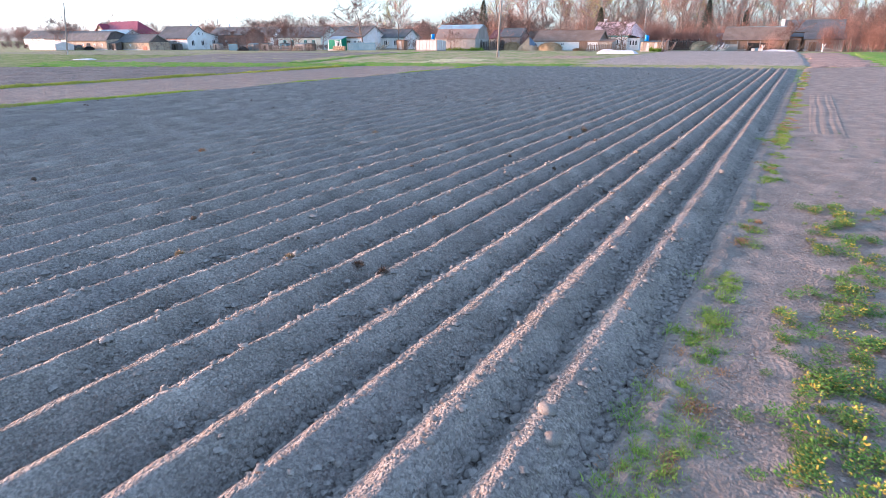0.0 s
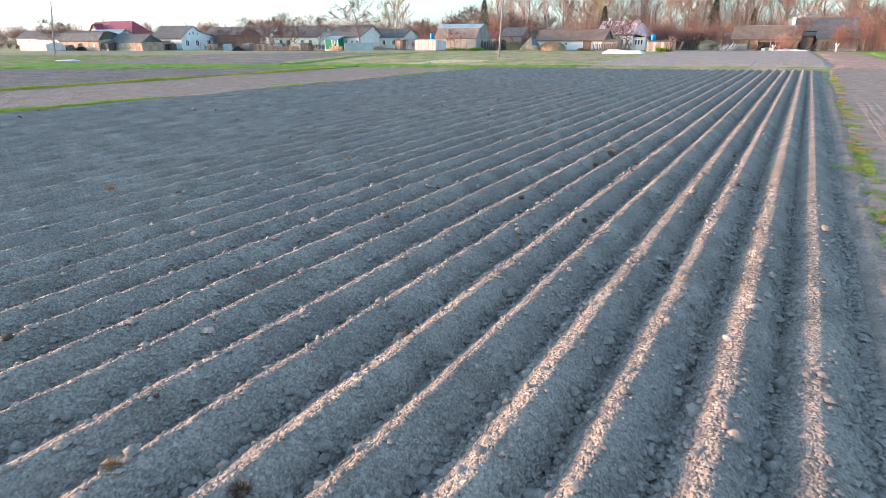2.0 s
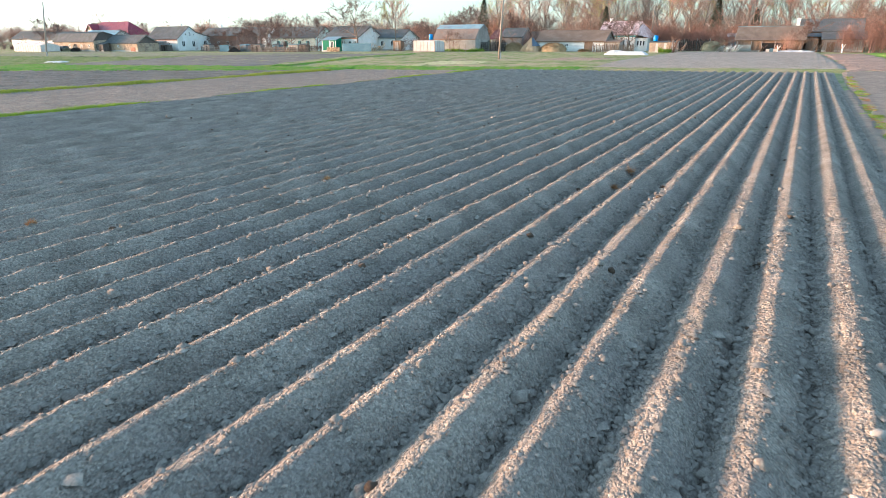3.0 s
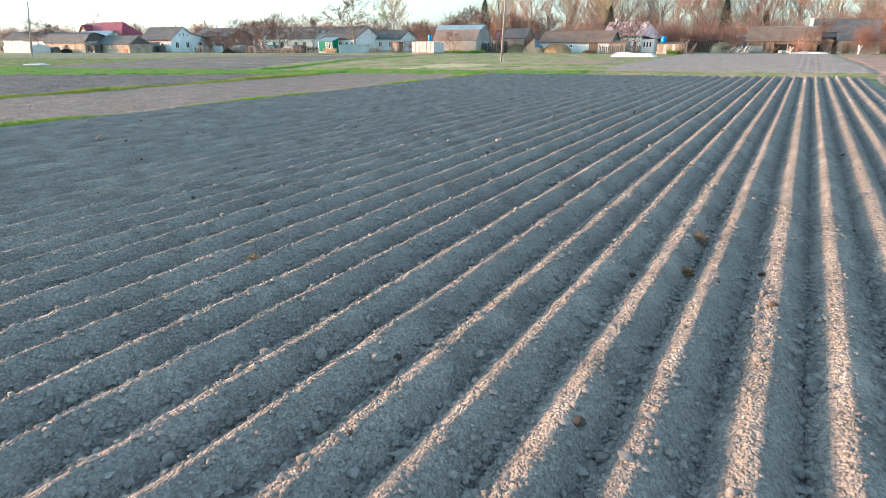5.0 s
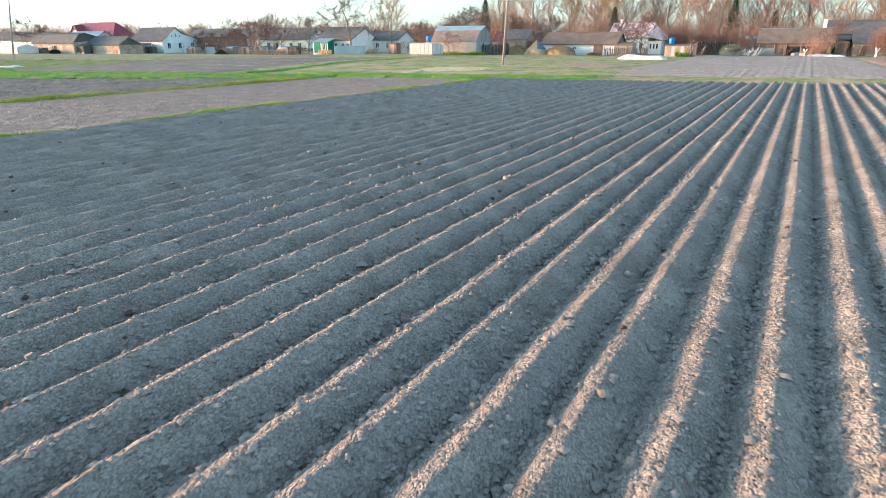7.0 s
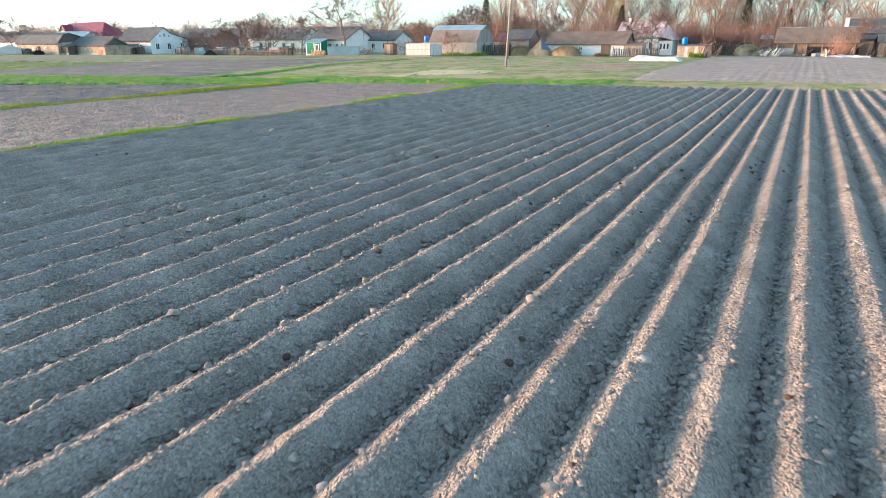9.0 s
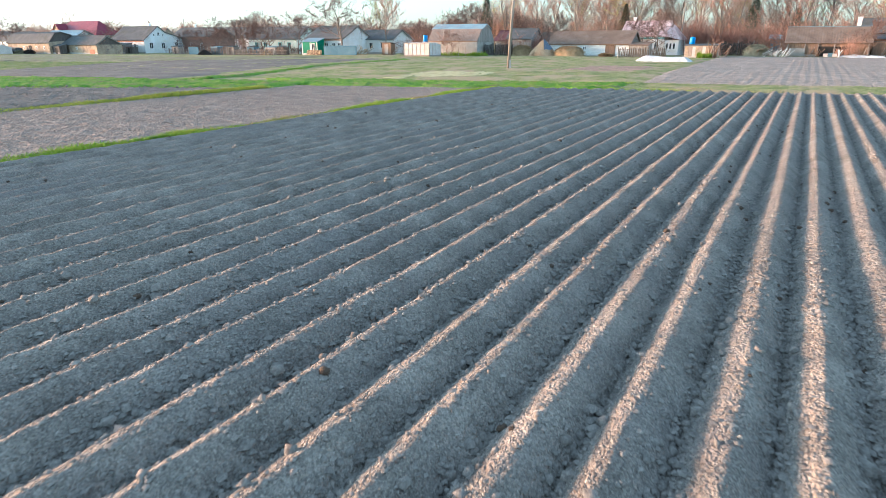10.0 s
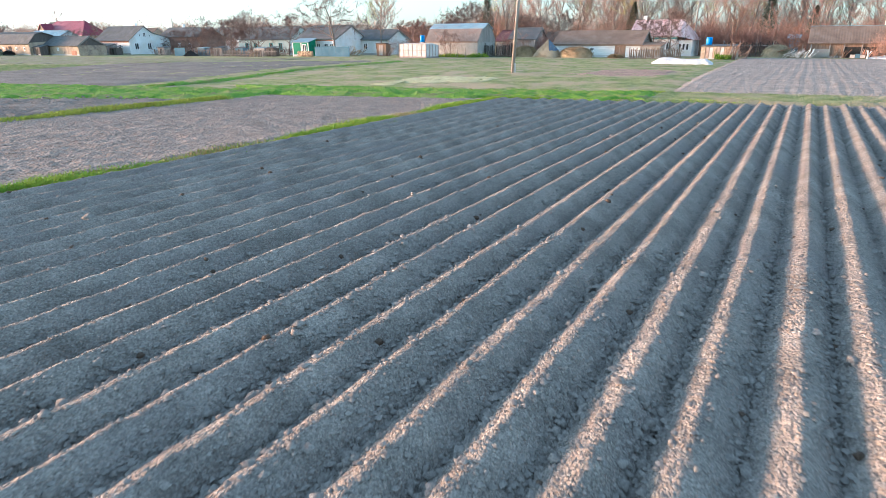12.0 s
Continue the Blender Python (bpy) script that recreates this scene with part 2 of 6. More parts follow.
CONCRETE = material("aged_concrete", (0.36, 0.336, 0.312), (0.528, 0.504, 0.468), 3, 25, bump=0.4, bump_dist=0.01)
POLE_WOOD = material("weathered_pole", (0.21, 0.18, 0.152), (0.33, 0.285, 0.245), 2, 20, bump=0.5, bump_dist=0.01, stretch=(3, 3, 0.2))
# near-black that paints the shade inside openings and doorways
INTERIOR_SHADE = material("painted_interior_shade", (0.024, 0.0216, 0.0192), (0.048, 0.0432, 0.0384), 2, 10, bump=0)
LIMEWHITE = material("limewashed_trunk", (0.66, 0.66, 0.636), (0.82, 0.82, 0.82), 3, 20, bump=0.4, bump_dist=0.01)


# ---- geometry tools ----
class Geo:
    """Gathers vertices and faces of one mesh."""

    def __init__(self):
        self.v, self.f = [], []

    def add(self, verts, faces):
        k = len(self.v)
        self.v += [tuple(p) for p in verts]
        self.f += [tuple(i + k for i in q) for q in faces]
        return self

    def box(self, x0, x1, y0, y1, z0, z1, m=None):
        p = [Vector((x, y, z)) for z in (z0, z1) for y in (y0, y1) for x in (x0, x1)]
        if m:
            p = [m @ q for q in p]
        return self.add(p, [(0, 2, 3, 1), (4, 5, 7, 6), (0, 1, 5, 4), (2, 6, 7, 3), (0, 4, 6, 2), (1, 3, 7, 5)])

    def tube(self, pts, radii, sides=6, caps=True):
        rings = []
        k = len(self.v)
        for i, p in enumerate(pts):
            a = Vector(pts[min(i + 1, len(pts) - 1)]) - Vector(pts[max(i - 1, 0)])
            q = a.to_track_quat("Z", "Y")
            rings.append([Vector(p) + q @ Vector((radii[i] * math.cos(2 * math.pi * s / sides), radii[i] * math.sin(2 * math.pi * s / sides), 0)) for s in range(sides)])
        self.v += [tuple(p) for r in rings for p in r]
        for i in range(len(pts) - 1):
            for s in range(sides):
                t = (s + 1) % sides
                self.f.append((k + i * sides + s, k + i * sides + t, k + (i + 1) * sides + t, k + (i + 1) * sides + s))
        if caps:
            self.f.append(tuple(k + s for s in reversed(range(sides))))
            self.f.append(tuple(k + (len(pts) - 1) * sides + s for s in range(sides)))
        return self

    def prism(self, outline, x0, x1):
        """An outline of (y, z), run from x0 to x1."""
        n = len(outline)
        v = [(x, y, z) for x in (x0, x1) for y, z in outline]
        return self.add(v, [tuple(reversed(range(n))), tuple(range(n, 2 * n))] + [(i, (i + 1) % n, n + (i + 1) % n, n + i) for i in range(n)])

    def mesh(self, name, mat, smooth=False):
        me = bpy.data.meshes.new(name)
        me.from_pydata(self.v, [], self.f)
        me.materials.append(mat)
        if smooth:
            me.shade_smooth()
        me.update()
        return me


def thing(name, label, category, at=(0, 0, 0), group="", turn=0.0):
    ob = new(name)
    ob.empty_display_size = 0.3
    ob.matrix_world = pose(*at, 0, 0, turn)
    return tagged(ob, label, category, group)


def part(name, geo, mat, parent, label="", smooth=False):
    ob = new(name, geo if isinstance(geo, bpy.types.Mesh) else geo.mesh(name, mat, smooth))
    ob.parent = parent
    if label:
        tagged(ob, label)
    return ob


def smoothstep(a, b, x):
    t = np.clip((np.asarray(x, float) - a) / (b - a), 0, 1)
    return t * t * (3 - 2 * t)


def ground_z(x, y):
    """The land rises a little towards the middle of the village."""
    return 0.42 * smoothstep(43, 60, y) * smoothstep(-105, -65, x)


def gz(x, y):
    return float(ground_z(x, y))


RNG = np.random.default_rng(7)


def value_noise(x, y, seed, size=256):
    """Smooth noise in -1..1 over arrays of places."""
    grid = np.random.default_rng(seed).uniform(-1, 1, (size, size))
    xi, yi = np.floor(x).astype(int), np.floor(y).astype(int)
    fx, fy = x - xi, y - yi
    fx, fy = fx * fx * (3 - 2 * fx), fy * fy * (3 - 2 * fy)
    a, b = grid[xi % size, yi % size], grid[(xi + 1) % size, yi % size]
    c, d = grid[xi % size, (yi + 1) % size], grid[(xi + 1) % size, (yi + 1) % size]
    return (a * (1 - fx) + b * fx) * (1 - fy) + (c * (1 - fx) + d * fx) * fy


def grid_mesh(name, X, Y, Z, mat, smooth=True):
    """A sheet from arrays of places of one shape (rows, columns)."""
    r, c = X.shape
    me = bpy.data.meshes.new(name)
    me.vertices.add(r * c)
    me.vertices.foreach_set("co", np.stack([X, Y, Z], -1).astype(np.float32).ravel())
    i = (np.arange(r - 1)[:, None] * c + np.arange(c - 1)[None]).ravel()
    quads = np.stack([i, i + 1, i + c + 1, i + c], -1).astype(np.int32).ravel()
    me.loops.add(len(quads))
    me.loops.foreach_set("vertex_index", quads)
    me.polygons.add(len(i))
    me.polygons.foreach_set("loop_start", np.arange(0, len(quads), 4, dtype=np.int32))
    me.materials.append(mat)
    me.update(calc_edges=True)
    if smooth:
        me.shade_smooth()
    return me


def soup_mesh(name, verts, faces, mat, smooth=False):
    """A mesh of many small pieces from arrays; faces (n, 3) or (n, 4)."""
    me = bpy.data.meshes.new(name)
    me.vertices.add(len(verts))
    me.vertices.foreach_set("co", np.asarray(verts, np.float32).ravel())
    k = faces.shape[1]
    me.loops.add(faces.size)
    me.loops.foreach_set("vertex_index", faces.astype(np.int32).ravel())
    me.polygons.add(len(faces))
    me.polygons.foreach_set("loop_start", np.arange(0, faces.size, k, dtype=np.int32))
    me.materials.append(mat)
    me.update(calc_edges=True)
    if smooth:
        me.shade_smooth()
    return me


# ---- ground and fields ----
FIELD_LEFT, FIELD_RIGHT = -16.15, 12.25
PITCH = 0.7


def field_end(x):
    return 45.4 + 0.27 * x


PAIR, ODD = 1.961, 0.90        # the ridges were drawn two at a time, the pair a little closer than its neighbours


def crest_x(p):
    """The place across the field of ridge number p; between two crests for broken numbers."""
    p = np.asarray(p, float)
    n = np.floor(p / 2)
    f = p - 2 * n
    return PITCH * (0.07 + PAIR * n + np.where(f < 1, f * ODD, ODD + (f - 1) * (PAIR - ODD)))


def ridge_phase(x, y):
    """Counts ridges across the field: whole numbers are crests."""
    wobble = 0.012 * value_noise(x * 0.05 + 9, y * 0.2, 3) + 0.010 * value_noise(x * 1.4, y * 1.1, 4) + 0.009 * value_noise(x * 1.4 + 30, y * 4.3, 7)
    m = ((x + wobble) / PITCH - 0.07) / PAIR
    n = np.floor(m)
    f = (m - n) * PAIR
    return 2 * n + np.where(f < ODD, f / ODD, 1 + (f - ODD) / (PAIR - ODD))


def field_height(x, y):
    u = ridge_phase(x, y)
    k = np.round(u)
    d = np.abs(u - k)
    crest = (d ** 4 + 0.00030) ** 0.25
    w = 1.12 - crest / 0.45      # steep-sided ridges with a flattened top that meet in a narrow furrow
    tall = 0.275 + 0.014 * np.sin(k * 12.9898 + 1.3) + 0.014 * value_noise(k * 3.7, y * 0.3, 5) + 0.006 * value_noise(k * 5.1, y * 1.9, 6)
    tall = tall * np.where(k > 16.5, 0.84, 1.0)
    edge = smoothstep(field_end(x) - 0.15, field_end(x) - 1.6 - 0.6 * value_noise(k * 2.3, k * 0, 8), y) * smoothstep(FIELD_RIGHT, FIELD_RIGHT - 0.4, x) * smoothstep(FIELD_LEFT - 0.1, FIELD_LEFT + 0.3, x)
    z = tall * w * edge - 0.02 * edge
    top = np.exp(-(d / 0.11) ** 2) * edge
    z += edge * 0.013 * np.exp(-(d / 0.05) ** 2) * (0.9 + 0.35 * value_noise(k * 4.1, y * 2.2, 17))      # the last soil thrown up leaves a thin comb
    z += top * (0.007 * value_noise(k * 7.3, y * 5.5, 15) + 0.006 * value_noise(x * 15, y * 13, 16))      # broken, crumbling crests
    z += 0.007 * value_noise(x * 6, y * 6, 11) + 0.005 * value_noise(x * 13, y * 13, 12) + 0.004 * value_noise(x * 22, y * 22, 14)
    lump = value_noise(x * 5.3 + 40, y * 5.3, 13)
    z += 0.045 * np.clip(lump - 0.5, 0, 1)
    return z


def steps(*spans):
    out = []
    for a, b, d in spans:
        out.append(np.linspace(a, b, max(2, int(round((b - a) / d)) + 1))[:-1])
    return np.concatenate(out + [[spans[-1][1]]])


def build_field():
    ys = steps((-24, -17, 0.2), (-17, 17, 0.066), (17, 45.4, 0.17))
    ob = new("ploughed_field")
    tagged(ob, "grey-brown potato field earthed up into long straight ridges", "field", kind="structure")
    t = np.linspace(-0.5, 0.5, 21)
    across = t * (0.5 + np.abs(t))
    first = int(np.round(ridge_phase(np.array([FIELD_LEFT]), np.array([0.0]))[0]))
    for k in range(first, 18):
        xs = crest_x(k + (across if k < 17 else np.concatenate([across, np.linspace(0.6, 0.97, 6)])))
        X, Y = np.meshgrid(xs, ys)
        Y = np.where(Y > 17, 17 + (Y - 17) * (field_end(X) - 17) / 28.4, Y)
        Z = field_height(X, Y) + 0.005 - 0.05 * smoothstep(FIELD_RIGHT - 0.15, FIELD_RIGHT + 0.1, X) + ground_z(X, Y)
        part("soil_ridge", grid_mesh("soil_ridge", X, Y, Z, SOIL), SOIL, ob)


def build_ground():
    xs = np.concatenate([-np.geomspace(1500, 30, 40), np.linspace(-28, 28, 29), np.geomspace(30, 1500, 40)])
    ys = np.concatenate([-np.geomspace(600, 40, 20), np.linspace(-38, 140, 90), np.geomspace(145, 2500, 30)])
    X, Y = np.meshgrid(xs, ys)
    Z = ground_z(X, Y) - 0.06
    tagged(new("ground", grid_mesh("ground", X, Y, Z, MEADOW)), "flat village meadow land with patchy spring grass", "ground", kind="structure")


def plot(name, corners, lift, mat, label, category, rough=0.03, cell=0.25, ridges=0.0, freq=3.0):
    """A four-cornered piece of land: corners run round it, the first two on the near side."""
    a, b, c, d = (Vector((*p, 0)) for p in corners)
    nu = max(2, int(max((b - a).length, (c - d).length) / cell))
    nv = max(2, int(max((d - a).length, (c - b).length) / cell))
    u, v = np.meshgrid(np.linspace(0, 1, nu), np.linspace(0, 1, nv))
    X = a.x * (1 - u) * (1 - v) + b.x * u * (1 - v) + c.x * u * v + d.x * (1 - u) * v
    Y = a.y * (1 - u) * (1 - v) + b.y * u * (1 - v) + c.y * u * v + d.y * (1 - u) * v
    edge = np.minimum(np.minimum(u, 1 - u) * nu, np.minimum(v, 1 - v) * nv)
    inner = np.clip(edge / 3, 0, 1)
    rag = (0.9 if mat in (LAWN, PALE, WEEDY, SOIL_PINK_SUNLIT) and name != "bare_plot" else 0.15) * np.clip(1 - edge / 6, 0, 1)
    X, Y = X + rag * value_noise(X * 0.8, Y * 0.8, 31), Y + rag * value_noise(X * 0.8 + 50, Y * 0.8, 32)
    Z = ground_z(X, Y) + (lift + rough * (value_noise(X * freq, Y * freq, 33) + 0.7 * value_noise(X * 2.1 * freq, Y * 2.1 * freq, 34)) + rough) * inner - 0.05 * (1 - inner)
    if ridges:
        Z += inner * 0.022 * (0.5 + 0.5 * np.cos(2 * np.pi * (X + 0.05 * value_noise(X * 0.1, Y * 0.2, 35)) / ridges))
    ob = new(name, grid_mesh(name, X, Y, Z, mat))
    return tagged(ob, label, category, kind="structure")


build_ground()
build_field()
plot("bare_plot", [(-30.2, -12), (-17.0, -12), (-16.8, 41.0), (-30.4, 36.5)], 0.0, SOIL_FINE, "pale brown harrowed bare soil plot", "field", 0.03, 0.14, freq=4.0)
plot("rough_plot", [(-64, -20), (-30.9, -8), (-30.9, 33.0), (-64, 15.5)], 0.0, SOIL_FAR, "dark cloddy dug soil plot", "field", 0.06, 0.2, freq=3.5)
plot("grey_plot", [(-80, 29), (-47, 37.2), (-52, 80), (-80, 58)], 0.0, SOIL_FAR, "distant grey ploughed plot before the houses", "field", 0.04, 0.35, freq=2)
plot("green_bank", [(-140, -15), (-66, 17), (-82, 56), (-140, 46)], 0.0, MEADOW_GREEN, "broad green grass strip before the sheds", "grass", 0.06, 0.4)
plot("weed_plot", [(-150, 40), (-78, 64), (-66, 84), (-150, 80)], 0.0, WEEDY, "strip of pale dry weeds before the sheds", "grass", 0.06, 0.5)
plot("small_field", [(-8.7, 49.2), (13.4, 52.5), (11.5, 112.0), (-10.6, 112.0)], 0.02, SOIL_PALE, "harrowed garden plot with fine straight rows", "field", 0.02, 0.15, ridges=0.7, freq=4)
plot("headland", [(-16.5, 41.6), (13.5, 49.4), (13.4, 52.5), (-8.7, 49.2)], 0.0, MEADOW, "brown trodden headland with dry grass", "ground", 0.03, 0.2)
plot("green_bank", [(-30.3, 37.2), (-9.0, 43.6), (-8.6, 48.4), (-39.0, 41.5)], 0.03, LAWN, "bright green grass bank across the field ends", "grass", 0.08, 0.25)
plot("green_bank", [(-64, 17), (-30.6, 33.4), (-30.3, 40), (-76, 27)], 0.03, LAWN, "bright green grass bank beside ploughed plots", "grass", 0.08, 0.25)
plot("green_strip", [(-44, 37.5), (-42.5, 37.5), (-47.2, 78), (-49.2, 78)], 0.03, LAWN, "narrow bright green grass strip", "grass", 0.08, 0.25)
plot("meadow", [(-76, 40.5), (-8.8, 49.0), (-10.8, 103.0), (-58, 103.0)], -0.05, MEADOW, "patchy ochre and green spring meadow", "grass", 0.05, 0.4, freq=1.8)
plot("bare_patch", [(-19.5, 58), (-11.6, 59), (-11.4, 70), (-17.5, 70)], 0.0, SOIL_PINK_SUNLIT, "patch of bare pinkish soil in the meadow", "ground", 0.03, 0.25)
plot("pale_patch", [(-30.2, 46.8), (-22.0, 50.3), (-21.9, 54.2), (-29.0, 53.9)], 0.0, PALE, "patch of pale dead grass in the meadow", "grass", 0.04, 0.25)
plot("dirt_track", [(11.9, -22), (26, -22), (22, 54), (12.9, 49.2)], 0.04, PATH_SOIL, "bare trodden dirt beside the potato field", "path", 0.022, 0.14, freq=5)
# the low sun's pink on this track is in the soil colour
plot("dirt_track", [(13.5, 50.5), (19.0, 53), (18.2, 104), (12.0, 100)], 0.0, SOIL_PINK_SUNLIT, "bare dirt track towards the sheds", "path", 0.03, 0.3)
plot("green_lawn", [(19.2, 54), (60, 54), (60, 112), (18.4, 109)], 0.05, LAWN, "bright green lawn", "grass", 0.05, 0.5)


def tyre_tracks():
    """Cleated tracks of a small tractor, pressed into the dirt."""
    X, Y = np.meshgrid(np.linspace(13.3, 14.5, 61), np.linspace(3.0, 20.0, 240))
    bend = X + 0.05 * value_noise(Y * 0.5, Y * 0, 41)
    lane = sum(np.exp(-((bend - c) / 0.07) ** 2) for c in (13.5, 13.72, 14.05, 14.27))
    cleat = 0.6 + 0.4 * np.sin(2 * np.pi * Y / 0.42 + 9 * bend)
    Z = 0.085 - 0.025 * lane * cleat + 0.012 * value_noise(X * 6, Y * 6, 42)
    rim = np.minimum(np.minimum(X - 13.3, 14.5 - X) / 0.15, np.minimum(Y - 3.0, 20.0 - Y) / 0.8)
    Z -= 0.08 * (1 - np.clip(rim, 0, 1))
    tagged(new("tyre_tracks", grid_mesh("tyre_tracks", X, Y, Z, PATH_SOIL)), "cleated tyre tracks pressed into the bare dirt", "path", kind="structure")


def soil_bank():
    """Soft low bank of pale soil thrown up between the last furrow and the grass verge."""
    X, Y = np.meshgrid(np.linspace(12.1, 12.8, 29), np.linspace(-17.5, 30, 800))
    top = 12.36 + 0.05 * value_noise(Y * 0.6, Y * 0, 43) + 0.004 * np.clip(Y + 12, 0, 40)
    Z = 0.04 + 0.04 * np.exp(-((X - top) / 0.16) ** 2) * (1 + 0.3 * value_noise(Y * 1.3, Y * 0, 44)) + 0.02 * value_noise(X * 9, Y * 9, 45) + 0.014 * value_noise(X * 20, Y * 20, 46)
    rim = np.minimum(np.minimum(X - 12.1, 12.8 - X) / 0.12, np.minimum(Y + 17.5, 30 - Y) / 1.5)
    Z -= 0.09 * (1 - np.clip(rim, 0, 1))
    tagged(new("soil_bank", grid_mesh("soil_bank", X, Y, Z, PATH_SOIL)), "soft low bank of pale soil along the field edge", "ground", kind="structure")


tyre_tracks()
soil_bank()


# ---- village ----
def roof_sheet(profile, x0, x1, rib=0.3, deep=0.028, thick=0.07):
    """A ribbed roof skin along a profile of (y, z), from x0 to x1."""
    g = Geo()
    n = max(2, int((x1 - x0) / rib) * 2)
    for i in range(len(profile) - 1):
        (ya, za), (yb, zb) = profile[i], profile[i + 1]
        nrm = Vector((0, -(zb - za), yb - ya)).normalized()
        if nrm.z < 0:
            nrm = -nrm
        top, low = [], []
        for j in range(n + 1):
            x = x0 + (x1 - x0) * j / n
            lift = nrm * (deep * (j % 2))
            top.append([Vector((x, ya, za)) + lift, Vector((x, yb, zb)) + lift])
            low.append([Vector((x, ya, za)) - nrm * thick, Vector((x, yb, zb)) - nrm * thick])
        v = [p for row in top for p in row] + [p for row in low for p in row]
        k = 2 * (n + 1)
        f = []
        for j in range(n):
            a = 2 * j
            f += [(a, a + 2, a + 3, a + 1), (k + a, k + a + 1, k + a + 3, k + a + 2), (a, k + a, k + a + 2, a + 2), (a + 1, a + 3, k + a + 3, k + a + 1)]
        f += [(0, 1, k + 1, k), (2 * n, k + 2 * n, k + 2 * n + 1, 2 * n + 1)]
        g.add(v, f)
    return g


def window(parent, face, u, z, w, h, frame_mat=None, name="window", bars=1):
    """A window on the front (-y) face at x = u, or on the side (+x) face at y = u. face = (kind, place)."""
    kind, at = face
    frame_mat = frame_mat or FRAME_WHITE
    f, p = Geo(), Geo()
    t = 0.09

    def slab(g, a, b, za, zb, d0, d1):
        if kind == "front":
            g.box(u + a, u + b, at - d1, at - d0, z + za, z + zb)
        else:
            g.box(at + d0, at + d1, u + a, u + b, z + za, z + zb)
    for a, b, za, zb in [(-w / 2, w / 2, 0, t), (-w / 2, w / 2, h - t, h), (-w / 2, -w / 2 + t, t, h - t), (w / 2 - t, w / 2, t, h - t)]:
        slab(f, a, b, za, zb, -0.02, 0.06)
    for i in range(bars):
        c = -w / 2 + w * (i + 1) / (bars + 1)
        slab(f, c - 0.035, c + 0.035, t, h - t, -0.02, 0.05)
    slab(p, -w / 2 + t, w / 2 - t, t, h - t, -0.02, 0.012)
    frame_ob = part(name, f, frame_mat, parent)
    part("pane", p, GLASS, frame_ob)
    return frame_ob


def door(parent, face, u, z, w, h, mat, label=""):
    kind, at = face
    g = Geo()
    n = max(2, int(w / 0.18))
    for i in range(n):
        a, b = -w / 2 + w * i / n + 0.008, -w / 2 + w * (i + 1) / n - 0.008
        if kind == "front":
            g.box(u + a, u + b, at - 0.05, at + 0.02, z, z + h)
        else:
            g.box(at - 0.02, at + 0.05, u + a, u + b, z, z + h)
    return part("door", g, mat, parent, label)


def zat(profile, y):
    for (ya, za), (yb, zb) in zip(profile, profile[1:]):
        if ya <= y <= yb:
            return za + (zb - za) * (y - ya) / (yb - ya)
    return profile[-1][1]


def building(name, label, category, x0, x1, profile, wall_mat, roof_mat, base=None, gable_mat=None, over=0.35, rib=0.3, roof_label="", wall_label="", group=""):
    """A house or shed with its ridge along x. profile: (y, z) of the roof from front eave to back eave, in the world; z above its base."""
    cx = (x0 + x1) / 2
    cy = profile[0][0]
    base = gz(cx, cy) if base is None else base
    ob = thing(name, label, category, (cx, cy, base), group)
    prof = [(y - cy, z) for y, z in profile]
    hw = (x1 - x0) / 2
    ya, yb = prof[0][0] + over, prof[-1][0] - over
    inner = [p for p in prof[1:-1] if ya < p[0] < yb]
    ea, eb = zat(prof, ya) - 0.1, zat(prof, yb) - 0.1
    part("wall", Geo().prism([(ya, -0.15), (yb, -0.15), (yb, eb), (ya, ea)], -hw, hw), wall_mat, ob, wall_label)
    if inner:
        top = [(ya, ea)] + [(y, z - 0.1) for y, z in inner] + [(yb, eb)]
        for s, sx in (("gable", hw), ("gable", -hw)):
            part(s, Geo().prism([(ya, ea + 0.004)] + [(yb, eb + 0.004)] + [(y, z - 0.1) for y, z in reversed(inner)], sx - 0.12, sx + 0.004 * (1 if sx > 0 else -1) + (0.0 if sx > 0 else 0.12)), gable_mat or wall_mat, ob)
    part("roof", roof_sheet(prof, -hw - over, hw + over, rib), roof_mat, ob, roof_label)
    if inner:
        py, pz = max(prof, key=lambda q: q[1])
        part("ridge_cap", Geo().prism([(py - 0.16, pz + 0.0), (py, pz + 0.075), (py + 0.16, pz + 0.0), (py, pz + 0.035)], -hw - over - 0.02, hw + over + 0.02), roof_mat, ob)
        part("bargeboard", Geo().prism([(prof[0][0], prof[0][1] - 0.24), (prof[0][0], prof[0][1] - 0.075), (py, pz - 0.075), (prof[-1][0], prof[-1][1] - 0.075), (prof[-1][0], prof[-1][1] - 0.24), (py, pz - 0.27)], hw + over - 0.04, hw + over), BOARD, ob) if len(prof) == 3 else None
    part("plinth", Geo().box(-hw - 0.03, hw + 0.03, ya - 0.03, ya, -0.15, 0.28), CONCRETE, ob)
    ob_front, ob_side = ("front", ya), ("side", hw)
    return ob, ob_front, ob_side


def chimney(parent, x, y, z0, z1, mat, w=0.5):
    g = Geo().box(x - w / 2, x + w / 2, y - w / 2, y + w / 2, z0, z1)
    g.box(x - w / 2 - 0.06, x + w / 2 + 0.06, y - w / 2 - 0.06, y + w / 2 + 0.06, z1, z1 + 0.12)
    part("chimney", g, mat, parent)


def trim(parent, x0, x1, y, z0, z1, mat, name="fascia"):
    part(name, Geo().box(x0, x1, y - 0.03, y, z0, z1), mat, parent)


